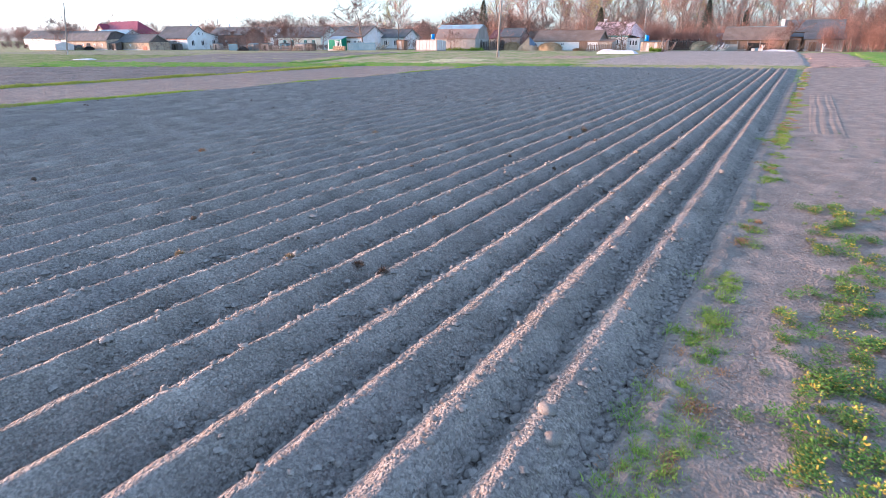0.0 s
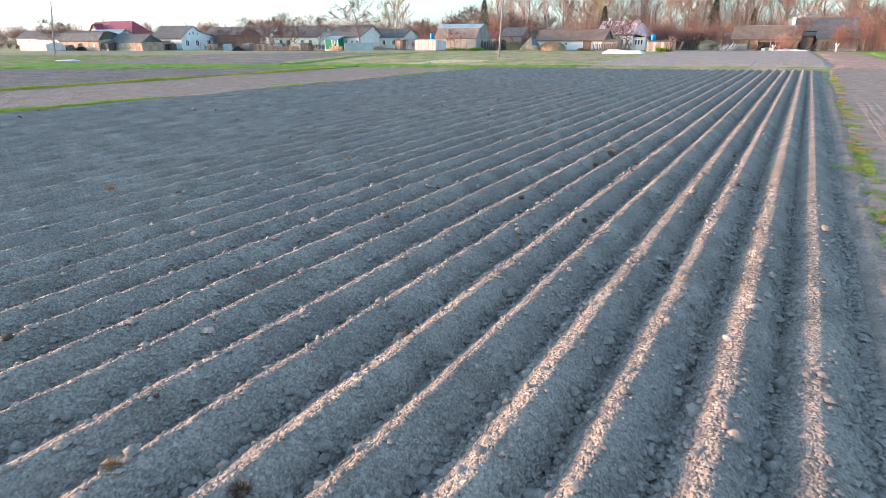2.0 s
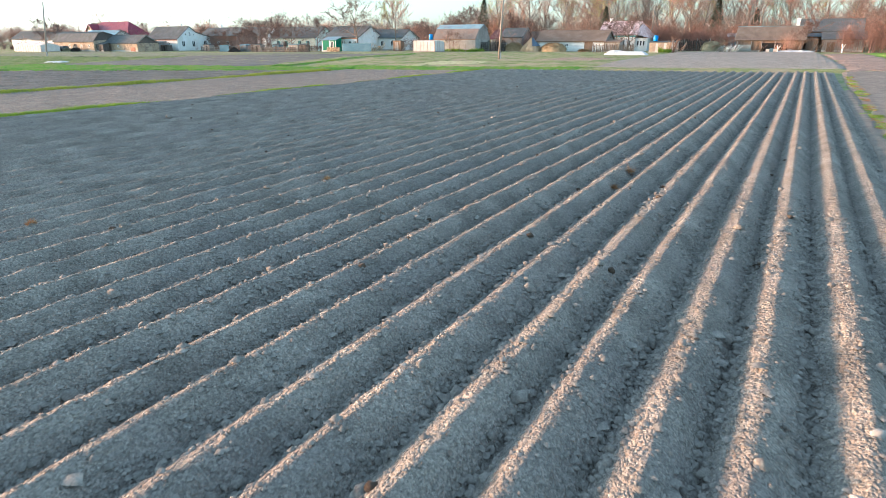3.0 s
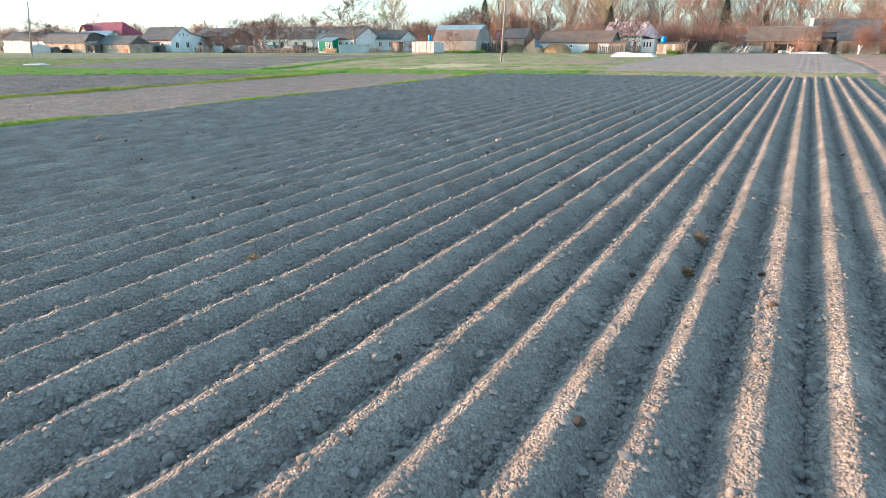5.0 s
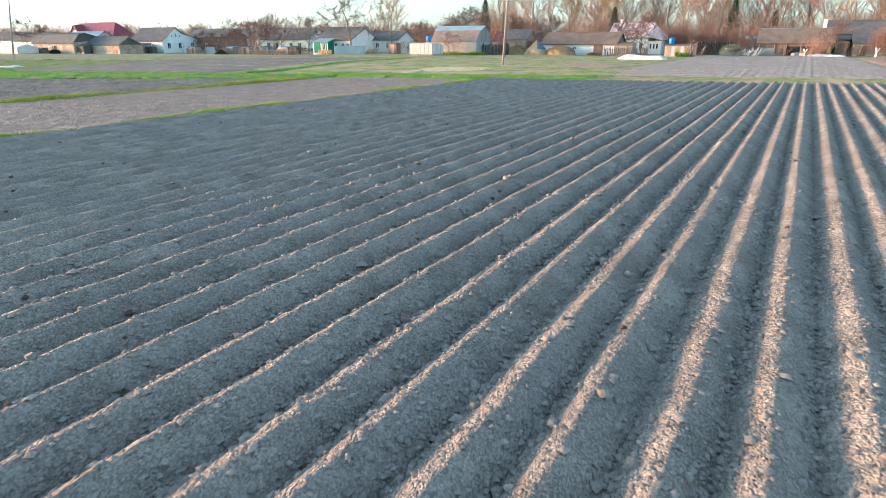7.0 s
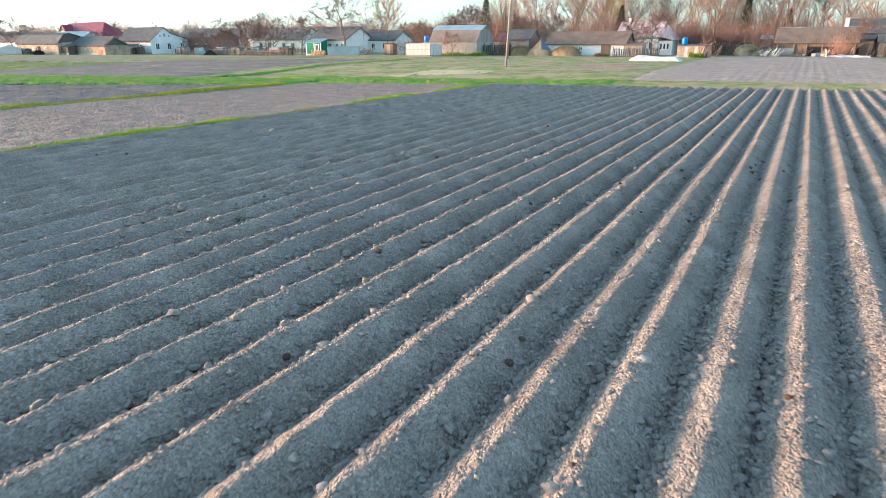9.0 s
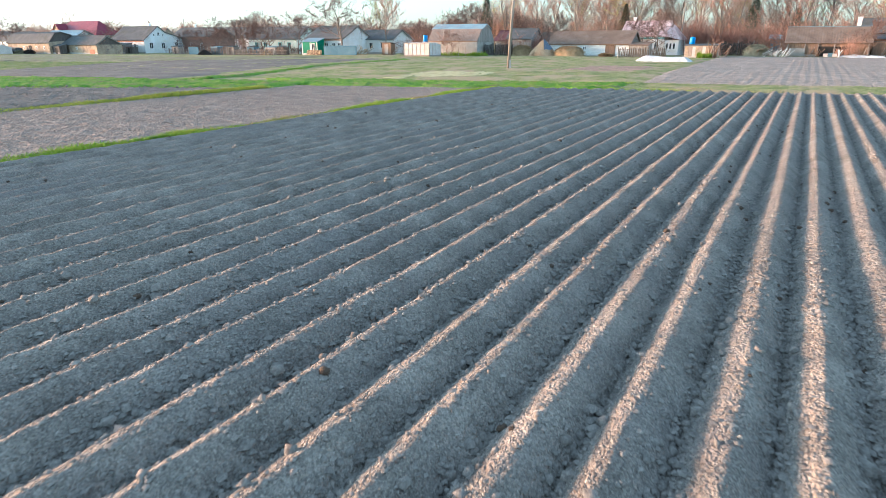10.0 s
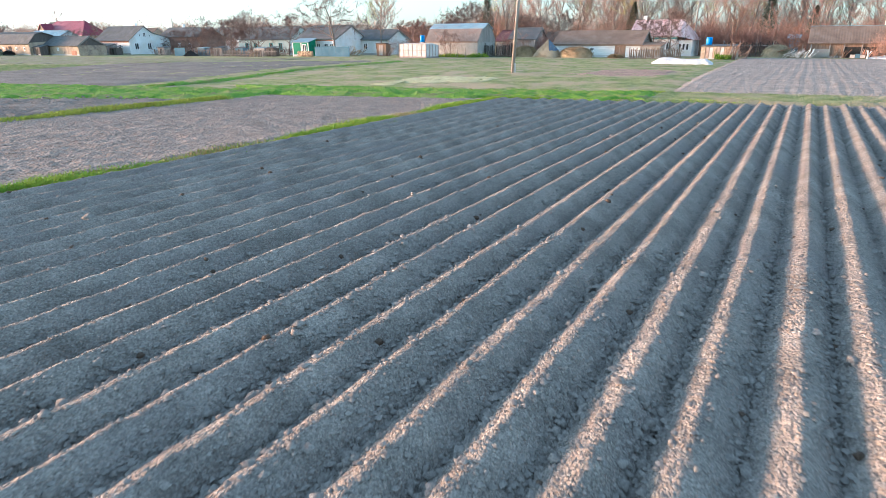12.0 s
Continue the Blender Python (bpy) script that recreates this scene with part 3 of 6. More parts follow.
# white house with the broad gable
h, fr, si = building("white_house", "white limewashed house with a grey ridged roof and attic windows", "house", -157, -143,
                     [(100.6, 3.05), (105.2, 6.45), (107.2, 5.0), (112.4, 3.55)], WHITEWASH, SLATE)
for u in (2.2, 5.6, 9.6):
    window(h, si, u, 1.0, 1.1, 1.55, FRAME_WHITE)
window(h, si, 4.6, 3.9, 0.7, 1.1, FRAME_WHITE)
for u in (3.3, 5.9):
    window(h, si, u, 4.0, 0.5, 0.6, FRAME_WHITE, bars=0)
for u in (-5, -1.5, 3):
    window(h, fr, u, 1.0, 1.1, 1.3, FRAME_WHITE)
trim(h, -7, 7, 0.36, 2.7, 2.95, BOARD_RED)
chimney(h, 2.5, 5.6, 5.6, 7.0, WHITEWASH)
# low shed in front of the white house
h, fr, si = building("low_shed", "low grey plank shed leaning on the white house", "shed", -151.5, -146, [(97.0, 1.9), (99.8, 2.5)], BOARD, SLATE, over=0.2)
door(h, fr, 1.5, 0, 0.9, 1.6, BOARD_WARM)
# brick shed
h, fr, si = building("brick_shed", "pinkish brick shed with a dark grey gable roof", "shed", -159.3, -143.6,
                     [(88.6, 2.0), (91.7, 4.15), (95.7, 2.0)], PLASTER, SLATE, gable_mat=BOARD_DARK)
window(h, fr, -0.5, 1.0, 0.7, 0.6, FRAME_WHITE)
door(h, fr, 5.9, 0.0, 2.0, 1.0, BOARD_RED)
# long shed with dark boarded gable
h, fr, si = building("village_barn", "long plastered barn with a tall grey roof and dark boarded gable", "barn", -178, -158.3,
                     [(85.6, 2.4), (87.6, 4.7), (89.2, 5.05), (91.6, 4.4), (92.6, 2.6)], PLASTER, SLATE, gable_mat=BOARD_DARK)
for u in (-2, 4, 7.5):
    window(h, fr, u, 1.0, 0.8, 0.7, FRAME_WHITE)
# planks in near-black paint the shade of an open doorway
door(h, fr, 1.0, 0, 1.4, 1.9, INTERIOR_SHADE)
h, fr, si = building("pale_roofed_house", "house with a pale metal roof behind the barn", "house", -186, -170, [(98, 3.6), (102, 5.7), (106, 3.6)], WHITEWASH, TIN)
# red-roofed house
h, fr, si = building("red_roofed_house", "two-storey house with a crimson metal roof", "house", -214, -189, [(116, 4.6), (120.5, 4.7), (125, 4.6)], PLASTER, RED_ROOF)
hip = Geo()
for i in range(34):                     # standing seams on the front and back slopes, cut off by the hips
    for side in (0, 1):
        a, b = (-12.9 + 25.8 * (i + k) / 34 for k in (0.04, 0.96))
        ta, tb = ((min(1.0, (12.9 - abs(q)) / 5.0)) for q in (a, b))
        ys, sg = (0.0, 1) if side == 0 else (9.0, -1)
        v = [(a, ys, 4.62), (b, ys, 4.62), (b, ys + sg * 4.5 * tb, 4.62 + 4.3 * tb), (a, ys + sg * 4.5 * ta, 4.62 + 4.3 * ta)]
        hip.add(v + [(x, y, z - 0.1) for x, y, z in v], [(0, 1, 2, 3), (7, 6, 5, 4), (0, 4, 5, 1), (1, 5, 6, 2), (2, 6, 7, 3), (3, 7, 4, 0)])
part("hipped_roof", hip, RED_ROOF, h, "dusty crimson hipped metal roof")
for sg in (-1, 1):
    part("hip_end", Geo().add([(sg * 12.9, 0, 4.6), (sg * 12.9, 9.0, 4.6), (sg * 7.9, 4.5, 8.9), (sg * 11.9, 4.5, 4.6)], [(0, 1, 2), (0, 2, 3), (1, 3, 2), (0, 3, 1)]), RED_ROOF, h)
for u in (-9, -6):
    window(h, fr, u, 2.0, 1.4, 1.6, FRAME_WHITE)
h, fr, si = building("grey_gabled_house", "tall grey gabled house in the distance", "house", -235, -222, [(128, 5.5), (132, 9.2), (136, 5.5)], WHITEWASH, SLATE)
# dark brick house behind the white house
h, fr, si = building("brick_house", "dark brown brick house with a grey roof", "house", -147, -131.5, [(111.6, 3.9), (115.5, 6.2), (120, 3.9)], BROWN_BRICK, SLATE)
chimney(h, -3, 4.5, 5.4, 7.0, WHITEWASH)
for u in (-4, 0, 4):
    window(h, fr, u, 1.1, 1.0, 1.3, FRAME_WHITE)
h, fr, si = building("distant_house", "distant white gabled house", "house", -175, -160, [(150, 3.6), (155, 7.2), (160, 3.6)], WHITEWASH, SLATE)
h, fr, si = building("distant_house", "distant white gabled house", "house", -160, -150, [(160, 3.6), (164, 6.8), (168, 3.6)], WHITEWASH, TIN)
# house with teal trim
h, fr, si = building("teal_trimmed_house", "pale mint house with teal trim and a dark grey roof", "house", -121, -104.6, [(114.6, 3.2), (119, 6.15), (124, 3.2)], MINT, SLATE)
for u in (-5.5, -2.5, 2.5, 5.5):
    window(h, fr, u, 1.0, 1.1, 1.5, FRAME_TEAL)
# green porch house
h, fr, si = building("grey_roofed_house", "white house with a broad grey roof", "house", -91.5, -81.6, [(103.6, 3.1), (109, 5.7), (114, 3.1)], WHITEWASH, SLATE)
for u in (0.6, 2.6, 4.0):
    window(h, fr, u, 1.0, 1.0, 1.3, FRAME_WHITE)
trim(h, -1.0, 4.95, 0.34, 2.75, 2.95, BOARD_RED)
h, fr, si = building("green_porch", "green boarded porch with a pale lean-to roof", "porch", -89.8, -85.8, [(100.6, 2.55), (103.2, 3.3)], GREEN_PAINT, TIN, over=0.2)
window(h, fr, 1.0, 0.9, 1.0, 1.3, FRAME_WHITE)
for u in (-2.0, 0.2, 2.0):
    part("corner_board", Geo().box(u - 0.09, u + 0.09, 0.15, 0.195, -0.1, 2.4), FRAME_WHITE, h)
h, fr, si = building("low_white_house", "low white house with a grey roof", "house", -86, -74.8, [(111.6, 2.8), (115.5, 4.8), (120, 2.8)], WHITEWASH, SLATE)
window(h, fr, 0, 1.0, 1.0, 1.2, FRAME_WHITE)
window(h, fr, 3, 1.0, 1.0, 1.2, FRAME_WHITE)
# barn with gambrel roof
h, fr, si = building("gambrel_barn", "grey block barn with a brown gambrel roof topped by blue metal", "barn", -58.2, -48.3,
                     [(99.6, 2.4), (101.2, 4.4)], BLOCK, ROOF_MIX, over=0.05)
part("upper_roof", roof_sheet([(1.6, 4.4), (3.3, 5.25), (5.2, 4.4)], -5.2, 5.2), TIN, h, "pale blue metal upper roof")
part("back_roof", roof_sheet([(5.2, 4.4), (6.7, 2.4)], -5.0, 5.0), ROOF_MIX, h)
part("back_wall", Geo().box(-4.95, 4.95, 1.55, 6.5, -0.15, 2.3), BLOCK, h)
gb = Geo()
for i in range(28):
    ya = 0.15 + i * 0.225
    yc = ya + 0.105
    zt = np.interp(yc, [0, 1.6, 3.3, 5.2, 6.7], [2.4, 4.35, 5.2, 4.35, 2.4])
    gb.box(4.955, 5.0, ya, ya + 0.2, 2.31, float(zt))
part("gable_boards", gb, BOARD, h, "weathered grey vertical boards")
part("gable_core", Geo().prism([(0.2, 2.31), (6.5, 2.31), (5.1, 4.3), (3.3, 5.1), (1.7, 4.3)], -4.9, 4.95), BOARD, h)
trim(h, -4.9, 4.9, 0.04, 2.25, 2.4, BOARD_WARM)
# film-covered hen house on the meadow
gx, gy = -55.2, 91.0
h = thing("film_greenhouse", "small timber-framed greenhouse covered in white film", "greenhouse", (gx, gy, gz(gx, gy)))
part("film", Geo().prism([(0, 0.25), (3.8, 0.25), (3.8, 1.85), (1.9, 2.2), (0, 2.1)], -2.5, 2.5), FILM, h)
for i in range(7):
    part("batten", Geo().box(-2.5 + i * 0.82, -2.44 + i * 0.82, -0.03, -0.004, 0.2, 2.12), BATTEN, h)
for i in range(5):
    part("batten", Geo().box(2.504, 2.54, 0.0 + i * 0.92, 0.06 + i * 0.92, 0.2, 2.0), BATTEN, h)
for z in (0.2, 1.15, 2.08):
    part("rail", Geo().box(-2.52, 2.52, -0.05, -0.031, z, z + 0.06), BATTEN, h)
part("base", Geo().box(-2.5, 2.5, 0.0, 3.8, -0.1, 0.246), BOARD, h)
# plank privy
gx, gy = -67.8, 100.0
h = thing("plank_privy", "narrow brown plank outhouse with a slanting roof", "outhouse", (gx, gy, gz(gx, gy)))
part("wall", Geo().prism([(0, -0.1), (1.5, -0.1), (1.5, 1.85), (0, 2.1)], -1.0, 1.0), BOARD_WARM, h)
part("roof", roof_sheet([(-0.2, 2.2), (1.7, 1.95)], -1.2, 1.2), SLATE, h)
door(h, ("front", 0.0), 0, 0.1, 0.8, 1.75, BOARD)


def sheet_fence(name, label, x0, x1, y, height, mat, wave=0.2):
    ob = thing(name, label, "fence", ((x0 + x1) / 2, y, gz((x0 + x1) / 2, y)))
    n = int((x1 - x0) / 1.6)
    w = (x1 - x0) / n
    for i in range(n):
        a = -(x1 - x0) / 2 + i * w
        part("sheet", roof_sheet([(0, -0.05), (0.03, height + 0.04 * ((i * 7) % 3))], a + 0.01, a + w - 0.01, wave, 0.03, 0.02), mat, ob)
        part("post", Geo().box(a - 0.05, a + 0.05, 0.06, 0.14, -0.1, height), BOARD, ob)
    return ob


def picket_fence(label, x0, y0, x1, y1, height, mat, gap=0.17, seed=1, lean=0.05):
    rnd = random.Random(seed)
    ob = thing("picket_fence", label, "fence", (x0, y0, gz(x0, y0)), turn=math.degrees(math.atan2(y1 - y0, x1 - x0)))
    L = math.hypot(x1 - x0, y1 - y0)
    for i in range(int(L / gap)):
        hgt = height * rnd.uniform(0.85, 1.08)
        g = Geo().box(-0.05, 0.05, -0.015, 0.015, -0.05, hgt)
        p = part("picket", g, mat, ob)
        p.matrix_local = pose(i * gap, 0, 0, rnd.uniform(-3, 3), rnd.gauss(0, 60 * lean), 0)
    for i in range(int(L / 2.4) + 1):
        part("post", Geo().tube([(i * 2.4, 0.08, -0.1), (i * 2.4 + rnd.uniform(-.05, .05), 0.08, height * 1.1)], [0.07, 0.06], 6), BOARD, ob)
    for z in (0.3, height * 0.75):
        part("rail", Geo().box(0, L, 0.016, 0.06, z, z + 0.07), BOARD, ob)
    return ob


sheet_fence("blue_fence", "pale blue profiled metal sheet fence", -80.7, -72.6, 97.0, 1.65, BLUE_SHEET)
picket_fence("dark weathered leaning picket fence", -112, 101, -93.5, 100, 1.25, BOARD_DARK, 0.22, 5)
picket_fence("brown weathered picket fence in front of the garden", -24.0, 100, -17.6, 104, 1.45, BOARD_WARM, 0.16, 6)
# dark planks; the shade of the trees is put into their colour too
picket_fence("dark plank fence under the trees", -14.2, 121, -6.2, 121, 2.2, NEAR_BLACK, 0.14, 7, 0.01)
picket_fence("sagging garden fence beside the barn", -48.0, 101.5, -43.6, 104.5, 2.0, NEAR_BLACK, 0.13, 8, 0.02)
# dark house with a red roof between barn and pole
h, fr, si = building("dark_red_roofed_house", "grey house with a dull red roof behind the barn", "house", -51.5, -44.5, [(113, 2.4), (116.5, 4.3), (120, 2.4)], BLOCK, DULL_RED)
window(h, fr, 1, 0.9, 1.0, 1.2, FRAME_WHITE)
h, fr, si = building("dark_shed", "dark plank shed with a grey roof", "shed", -47.5, -42.8, [(110, 2.7), (113, 4.6), (116, 2.7)], BOARD, SLATE)
# long plank shed
h, fr, si = building("long_shed", "long shed of flaking white boards under a brown sagging roof", "shed", -38.6, -24.6, [(108.4, 1.9), (112.2, 4.0), (116, 1.9)], BOARD_WHITE, SLATE_BROWN, gable_mat=BOARD)
for i in range(9):
    part("board", Geo().box(-6.9, 6.9, 0.31, 0.345, 0.05 + i * 0.19, 0.2 + i * 0.19), BOARD_WHITE, h)
door(h, ("front", 0.31), 3.9, 0.0, 1.7, 1.75, BOARD_WARM, "brown plank door")
window(h, ("front", 0.31), -0.6, 0.9, 0.7, 0.6, FRAME_WHITE)
trim(h, -7.0, 7.0, 0.1, 1.72, 1.86, BOARD_WARM)
h, fr, si = building("open_lean_to", "low lean-to shelter of grey boards", "shed", -24.4, -21.4, [(107.6, 1.75), (111, 2.2)], BOARD, BOARD_WARM, over=0.2)
# white house with a faded red striped roof
h, fr, si = building("striped_roof_house", "white house with a faded red striped metal roof and blue trim", "house", -29.0, -21.4, [(119.6, 3.1), (124, 5.8), (128.4, 3.1)], WHITEWASH, TIN_RED)
part("hip_roof", Geo().add([(4.16, 0, 3.1), (6.6, 0.3, 2.5), (6.6, 8.5, 2.5), (4.16, 8.8, 3.1), (4.0, 4.4, 5.8)], [(0, 1, 4), (1, 2, 4), (2, 3, 4), (0, 4, 3), (0, 3, 2, 1)]), TIN_RED, h)
part("annex_wall", Geo().box(3.81, 6.3, 0.6, 8.2, -0.1, 2.45), WHITEWASH, h)
for u in (-1.6, 1.4, 2.6):
    window(h, fr, u, 0.9, 0.8, 1.2, FRAME_WHITE)
for u in (4.4, 5.0, 5.6):
    window(h, ("front", 0.6), u, 0.9, 0.5, 1.1, FRAME_WHITE, bars=0)
trim(h, -3.9, 3.9, 0.3, 2.72, 2.9, FRAME_TEAL)
chimney(h, -2.6, 4.6, 5.2, 6.4, WHITEWASH)
# garden shack with a blue drum on its roof
h, fr, si = building("garden_shack", "low pinkish garden shack with a flat roof", "shed", -15.4, -10.7, [(106, 1.75), (109, 1.95)], PLASTER, SLATE, over=0.15)
for i in range(9):
    part("hanging_sheet", Geo().box(-2.2 + i * 0.49, -1.76 + i * 0.49, 0.04 + 0.03 * (i % 3), 0.1 + 0.03 * (i % 3), 0.05 + 0.08 * (i % 2), 1.62 - 0.05 * (i % 4)), (PLASTER, BATTEN, FILM)[i % 3], h)
d = thing("water_drum", "blue plastic water drum on the shack roof", "barrel", (-14.6, 107.3, gz(-14.6, 107.3) + 1.9))
part("drum", Geo().tube([(0, 0, 0), (0, 0, 0.12), (0, 0, 0.5), (0, 0, 0.9), (0, 0, 1.0)], [0.38, 0.42, 0.43, 0.42, 0.36], 16), BLUE_PLASTIC, d, smooth=True)
part("lid", Geo().tube([(0, 0, 1.004), (0, 0, 1.06)], [0.2, 0.18], 12), BLUE_PLASTIC, d)
d = thing("water_drum", "blue plastic water drum beside the gambrel barn", "barrel", (-59.3, 100.4, gz(-59, 100)))
part("stand", Geo().box(-0.5, 0.5, -0.4, 0.4, -0.1, 2.3), BOARD, d)
part("drum", Geo().tube([(0, 0, 2.3), (0, 0, 2.4), (0, 0, 3.3), (0, 0, 3.4)], [0.36, 0.42, 0.42, 0.36], 16), BLUE_PLASTIC, d, smooth=True)
# brown-roofed shed
h, fr, si = building("brown_roofed_shed", "open-fronted plank shed under a brown ridged roof", "shed", -2.0, 9.2, [(118.6, 2.0), (122.4, 4.45), (126, 2.0)], BOARD_WARM, SLATE_BROWN, rib=0.36)
part("ridge_cap", Geo().box(-6.0, 6.0, 3.65, 3.95, 4.46, 4.54), TIN, h)
# dark panel on the solid wall paints the shade of the open front
part("opening", Geo().box(-1.2, 3.2, 0.3, 0.345, 0.0, 1.5), INTERIOR_SHADE, h)
for u in (-5.4, -3.0, -1.2, 1.0, 3.2, 5.4):
    part("post", Geo().box(u - 0.07, u + 0.07, 0.18, 0.29, -0.1, 1.9), BOARD, h)
part("lean_panel", Geo().box(-5.2, -2.9, 0.1, 0.16, 0.1, 1.2), BLOCK, h)
# house with chimney and the shed beside it
h, fr, si = building("chimney_house", "house with a dark ridged roof and a tall white chimney", "house", 8.3, 18.2, [(126, 3.5), (130, 5.8), (134, 3.5)], BOARD_WARM, SLATE)
chimney(h, -5.6, 1.5, 0.0, 5.9, WHITEWASH, 0.6)
part("porch_roof", roof_sheet([(-2.6, 2.6), (0.3, 3.3)], -4.6, 0.5), SLATE, h)
h, fr, si = building("tool_shed", "grey-roofed tool shed of pale boards", "shed", 12.2, 18.4, [(118.6, 2.1), (121.5, 3.35), (125, 2.1)], BOARD, SLATE)
door(h, fr, -1.8, 0, 1.2, 1.6, BOARD_WARM)
h, fr, si = building("plank_privy", "brown plank outhouse leaning beside the shed", "outhouse", 9.6, 11.4, [(119.4, 2.3), (121, 2.1)], BOARD_WARM, SLATE, over=0.1)


# ---- poles ----
def utility_pole(x, y, height, lean, label, arm=True):
    ob = thing("utility_pole", label, "pole", (x, y, gz(x, y) - 0.1))
    top = (lean[0], lean[1], height)
    part("shaft", Geo().tube([(0, 0, -0.2), (lean[0] / 2, lean[1] / 2, height / 2), top], [0.16, 0.135, 0.10], 10), POLE_WOOD, ob, smooth=True)
    part("footing", Geo().tube([(0.2, 0, -0.2), (0.17, 0, 0.9)], [0.11, 0.10], 6), CONCRETE, ob)
    if arm:
        part("crossarm", Geo().box(top[0] - 0.8, top[0] + 0.8, top[1] - 0.05, top[1] + 0.05, height - 0.5, height - 0.4), POLE_WOOD, ob)
        for u in (-0.7, -0.25, 0.25, 0.7):
            part("insulator", Geo().tube([(top[0] + u, top[1], height - 0.4), (top[0] + u, top[1], height - 0.24)], [0.04, 0.03], 6), WHITEWASH, ob)
    return ob


utility_pole(-23.9, 59.2, 9.2, (0.45, 0.1), "weathered utility pole standing in the meadow")
utility_pole(-115.6, 51.3, 9.9, (-0.6, 1.7), "thin weathered utility pole at the field edge", arm=False)
for x, y, hgt in ((-208, 104, 8.5), (-152, 120, 9.0), (-120, 110, 8.0), (-20, 128, 9.0)):
    utility_pole(x, y, hgt, (0.2, 0), "distant weathered utility pole among the houses", arm=False)


# ---- haystacks and garden things ----
def mound(name, label, category, x, y, rx, ry, h, mat, seed, cone=False, group="", shag=1.0):
    """A heap with an uneven outline and loose stalks on it."""
    r = np.random.default_rng(seed)
    ob = thing(name, label, category, (x, y, gz(x, y) - 0.05), group)
    n, m = 36, 14
    a, s = np.meshgrid(np.linspace(0, 2 * np.pi, n), np.linspace(0, 1, m))
    prof = (1 - s) if cone else np.sqrt(np.clip(1 - s ** 2.2, 0, 1))
    hgt = h * ((1 - s) ** 0.85 if cone else prof)
    lump = 1 + 0.09 * value_noise(np.cos(a) * 3 + 9, np.sin(a) * 3 + s * 4, seed + 50)
    X, Y, Z = rx * s * np.cos(a) * lump, ry * s * np.sin(a) * lump, hgt * (1 + 0.06 * value_noise(np.cos(a) * 5 + 20, np.sin(a) * 5 + s * 6, seed + 51))
    part("mound", grid_mesh("mound", X, Y, Z, mat), mat, ob)
    N = 2600
    ai, si_ = r.uniform(0, 2 * np.pi, N), np.sqrt(r.uniform(0.01, 1, N))
    hz = h * ((1 - si_) ** 0.85 if cone else np.sqrt(np.clip(1 - si_ ** 2.2, 0, 1)))
    P = np.stack([rx * si_ * np.cos(ai), ry * si_ * np.sin(ai), hz], -1)
    out = np.stack([np.cos(ai), np.sin(ai), np.full(N, -0.8 if cone else 0.1)], -1)
    D = shag * (out * r.uniform(0.15, 0.4, N)[:, None] + r.normal(0, 0.1 * shag, (N, 3)))
    W = np.cross(D, r.normal(0, 1, (N, 3)))
    W /= np.linalg.norm(W, axis=1)[:, None] + 1e-6
    V = np.stack([P - W * 0.02 * shag, P + W * 0.02 * shag, P + D + out * 0.03], 1).reshape(-1, 3)
    part("straw", soup_mesh("straw", V, np.arange(3 * N).reshape(-1, 3), mat), mat, ob)
    return ob


mound("haystack", "low rounded stack of old hay", "haystack", -42.4, 105.5, 2.0, 1.6, 1.7, STRAW_DARK, 1, group="haystacks by the shed")
hs = mound("haystack", "pointed straw stack with a blue tarpaulin on its top", "haystack", -38.3, 105, 2.4, 2.0, 2.65, STRAW, 2, True, "haystacks by the shed")
mound("haystack", "long low stack of brown hay", "haystack", -33.6, 105, 2.7, 1.7, 1.6, STRAW_DARK, 3, group="haystacks by the shed")
tg = Geo()
tv, tf = [], []
for j in range(7):
    for i in range(9):
        s, a = 0.02 + 0.7 * j / 6, -1.15 + 1.9 * i / 8
        z = 2.65 * (1 - s) ** 0.85 + 0.16 + 0.06 * math.sin(i * 2.1 + j)
        tv.append((2.5 * s * math.cos(a), 2.1 * s * math.sin(a), z))
for j in range(6):
    for i in range(8):
        a = j * 9 + i
        tf.append((a, a + 1, a + 10, a + 9))
t = new("tarpaulin", Geo().add(tv, tf).mesh("tarpaulin", TARP))
t.location = (-38.3, 105, gz(-38.3, 105) - 0.05)
tagged(t, "slate-blue tarpaulin draped over the straw stack", "tarpaulin")
mound("brush_pile", "rounded heap of pale cut branches and straw", "brush pile", -6.3, 119.5, 2.0, 1.4, 1.8, STALKS, 4, shag=0.9)
mound("manure_heap", "small brown heap by the lean-to", "heap", -27.0, 104, 1.0, 0.8, 0.5, STRAW_DARK, 5)


def fleece(x0, x1, y, w, h, seed, label):
    n = int((x1 - x0) / 0.12)
    u, s = np.meshgrid(np.linspace(0, 1, n), np.linspace(-1, 1, 15))
    X = x0 + (x1 - x0) * u
    arch = np.sqrt(np.clip(1 - s ** 2, 0, 1))
    taper = np.clip(np.minimum(u, 1 - u) * 8, 0.0, 1) ** 0.6
    Y = y + w * s + 0.1 * value_noise(X * 1.5, s * 2, seed)
    Z = ground_z(X, Y) + (h + 0.12 * value_noise(X * 1.1, s * 1.2, seed + 1)) * arch * taper - 0.03
    ob = new("fleece_tunnel", grid_mesh("fleece_tunnel", X, Y, Z, FLEECE))
    return tagged(ob, label, "plant cover")


fleece(-17.7, -10.9, 85.0, 0.7, 0.65, 60, "long white fleece plant tunnel on the garden soil")
fleece(6.2, 11.2, 112.3, 0.6, 0.3, 62, "low white plant cover on the soil before the shed")
fleece(5.4, 9.0, 116.5, 0.5, 0.35, 63, "low white plant cover beside the shed")
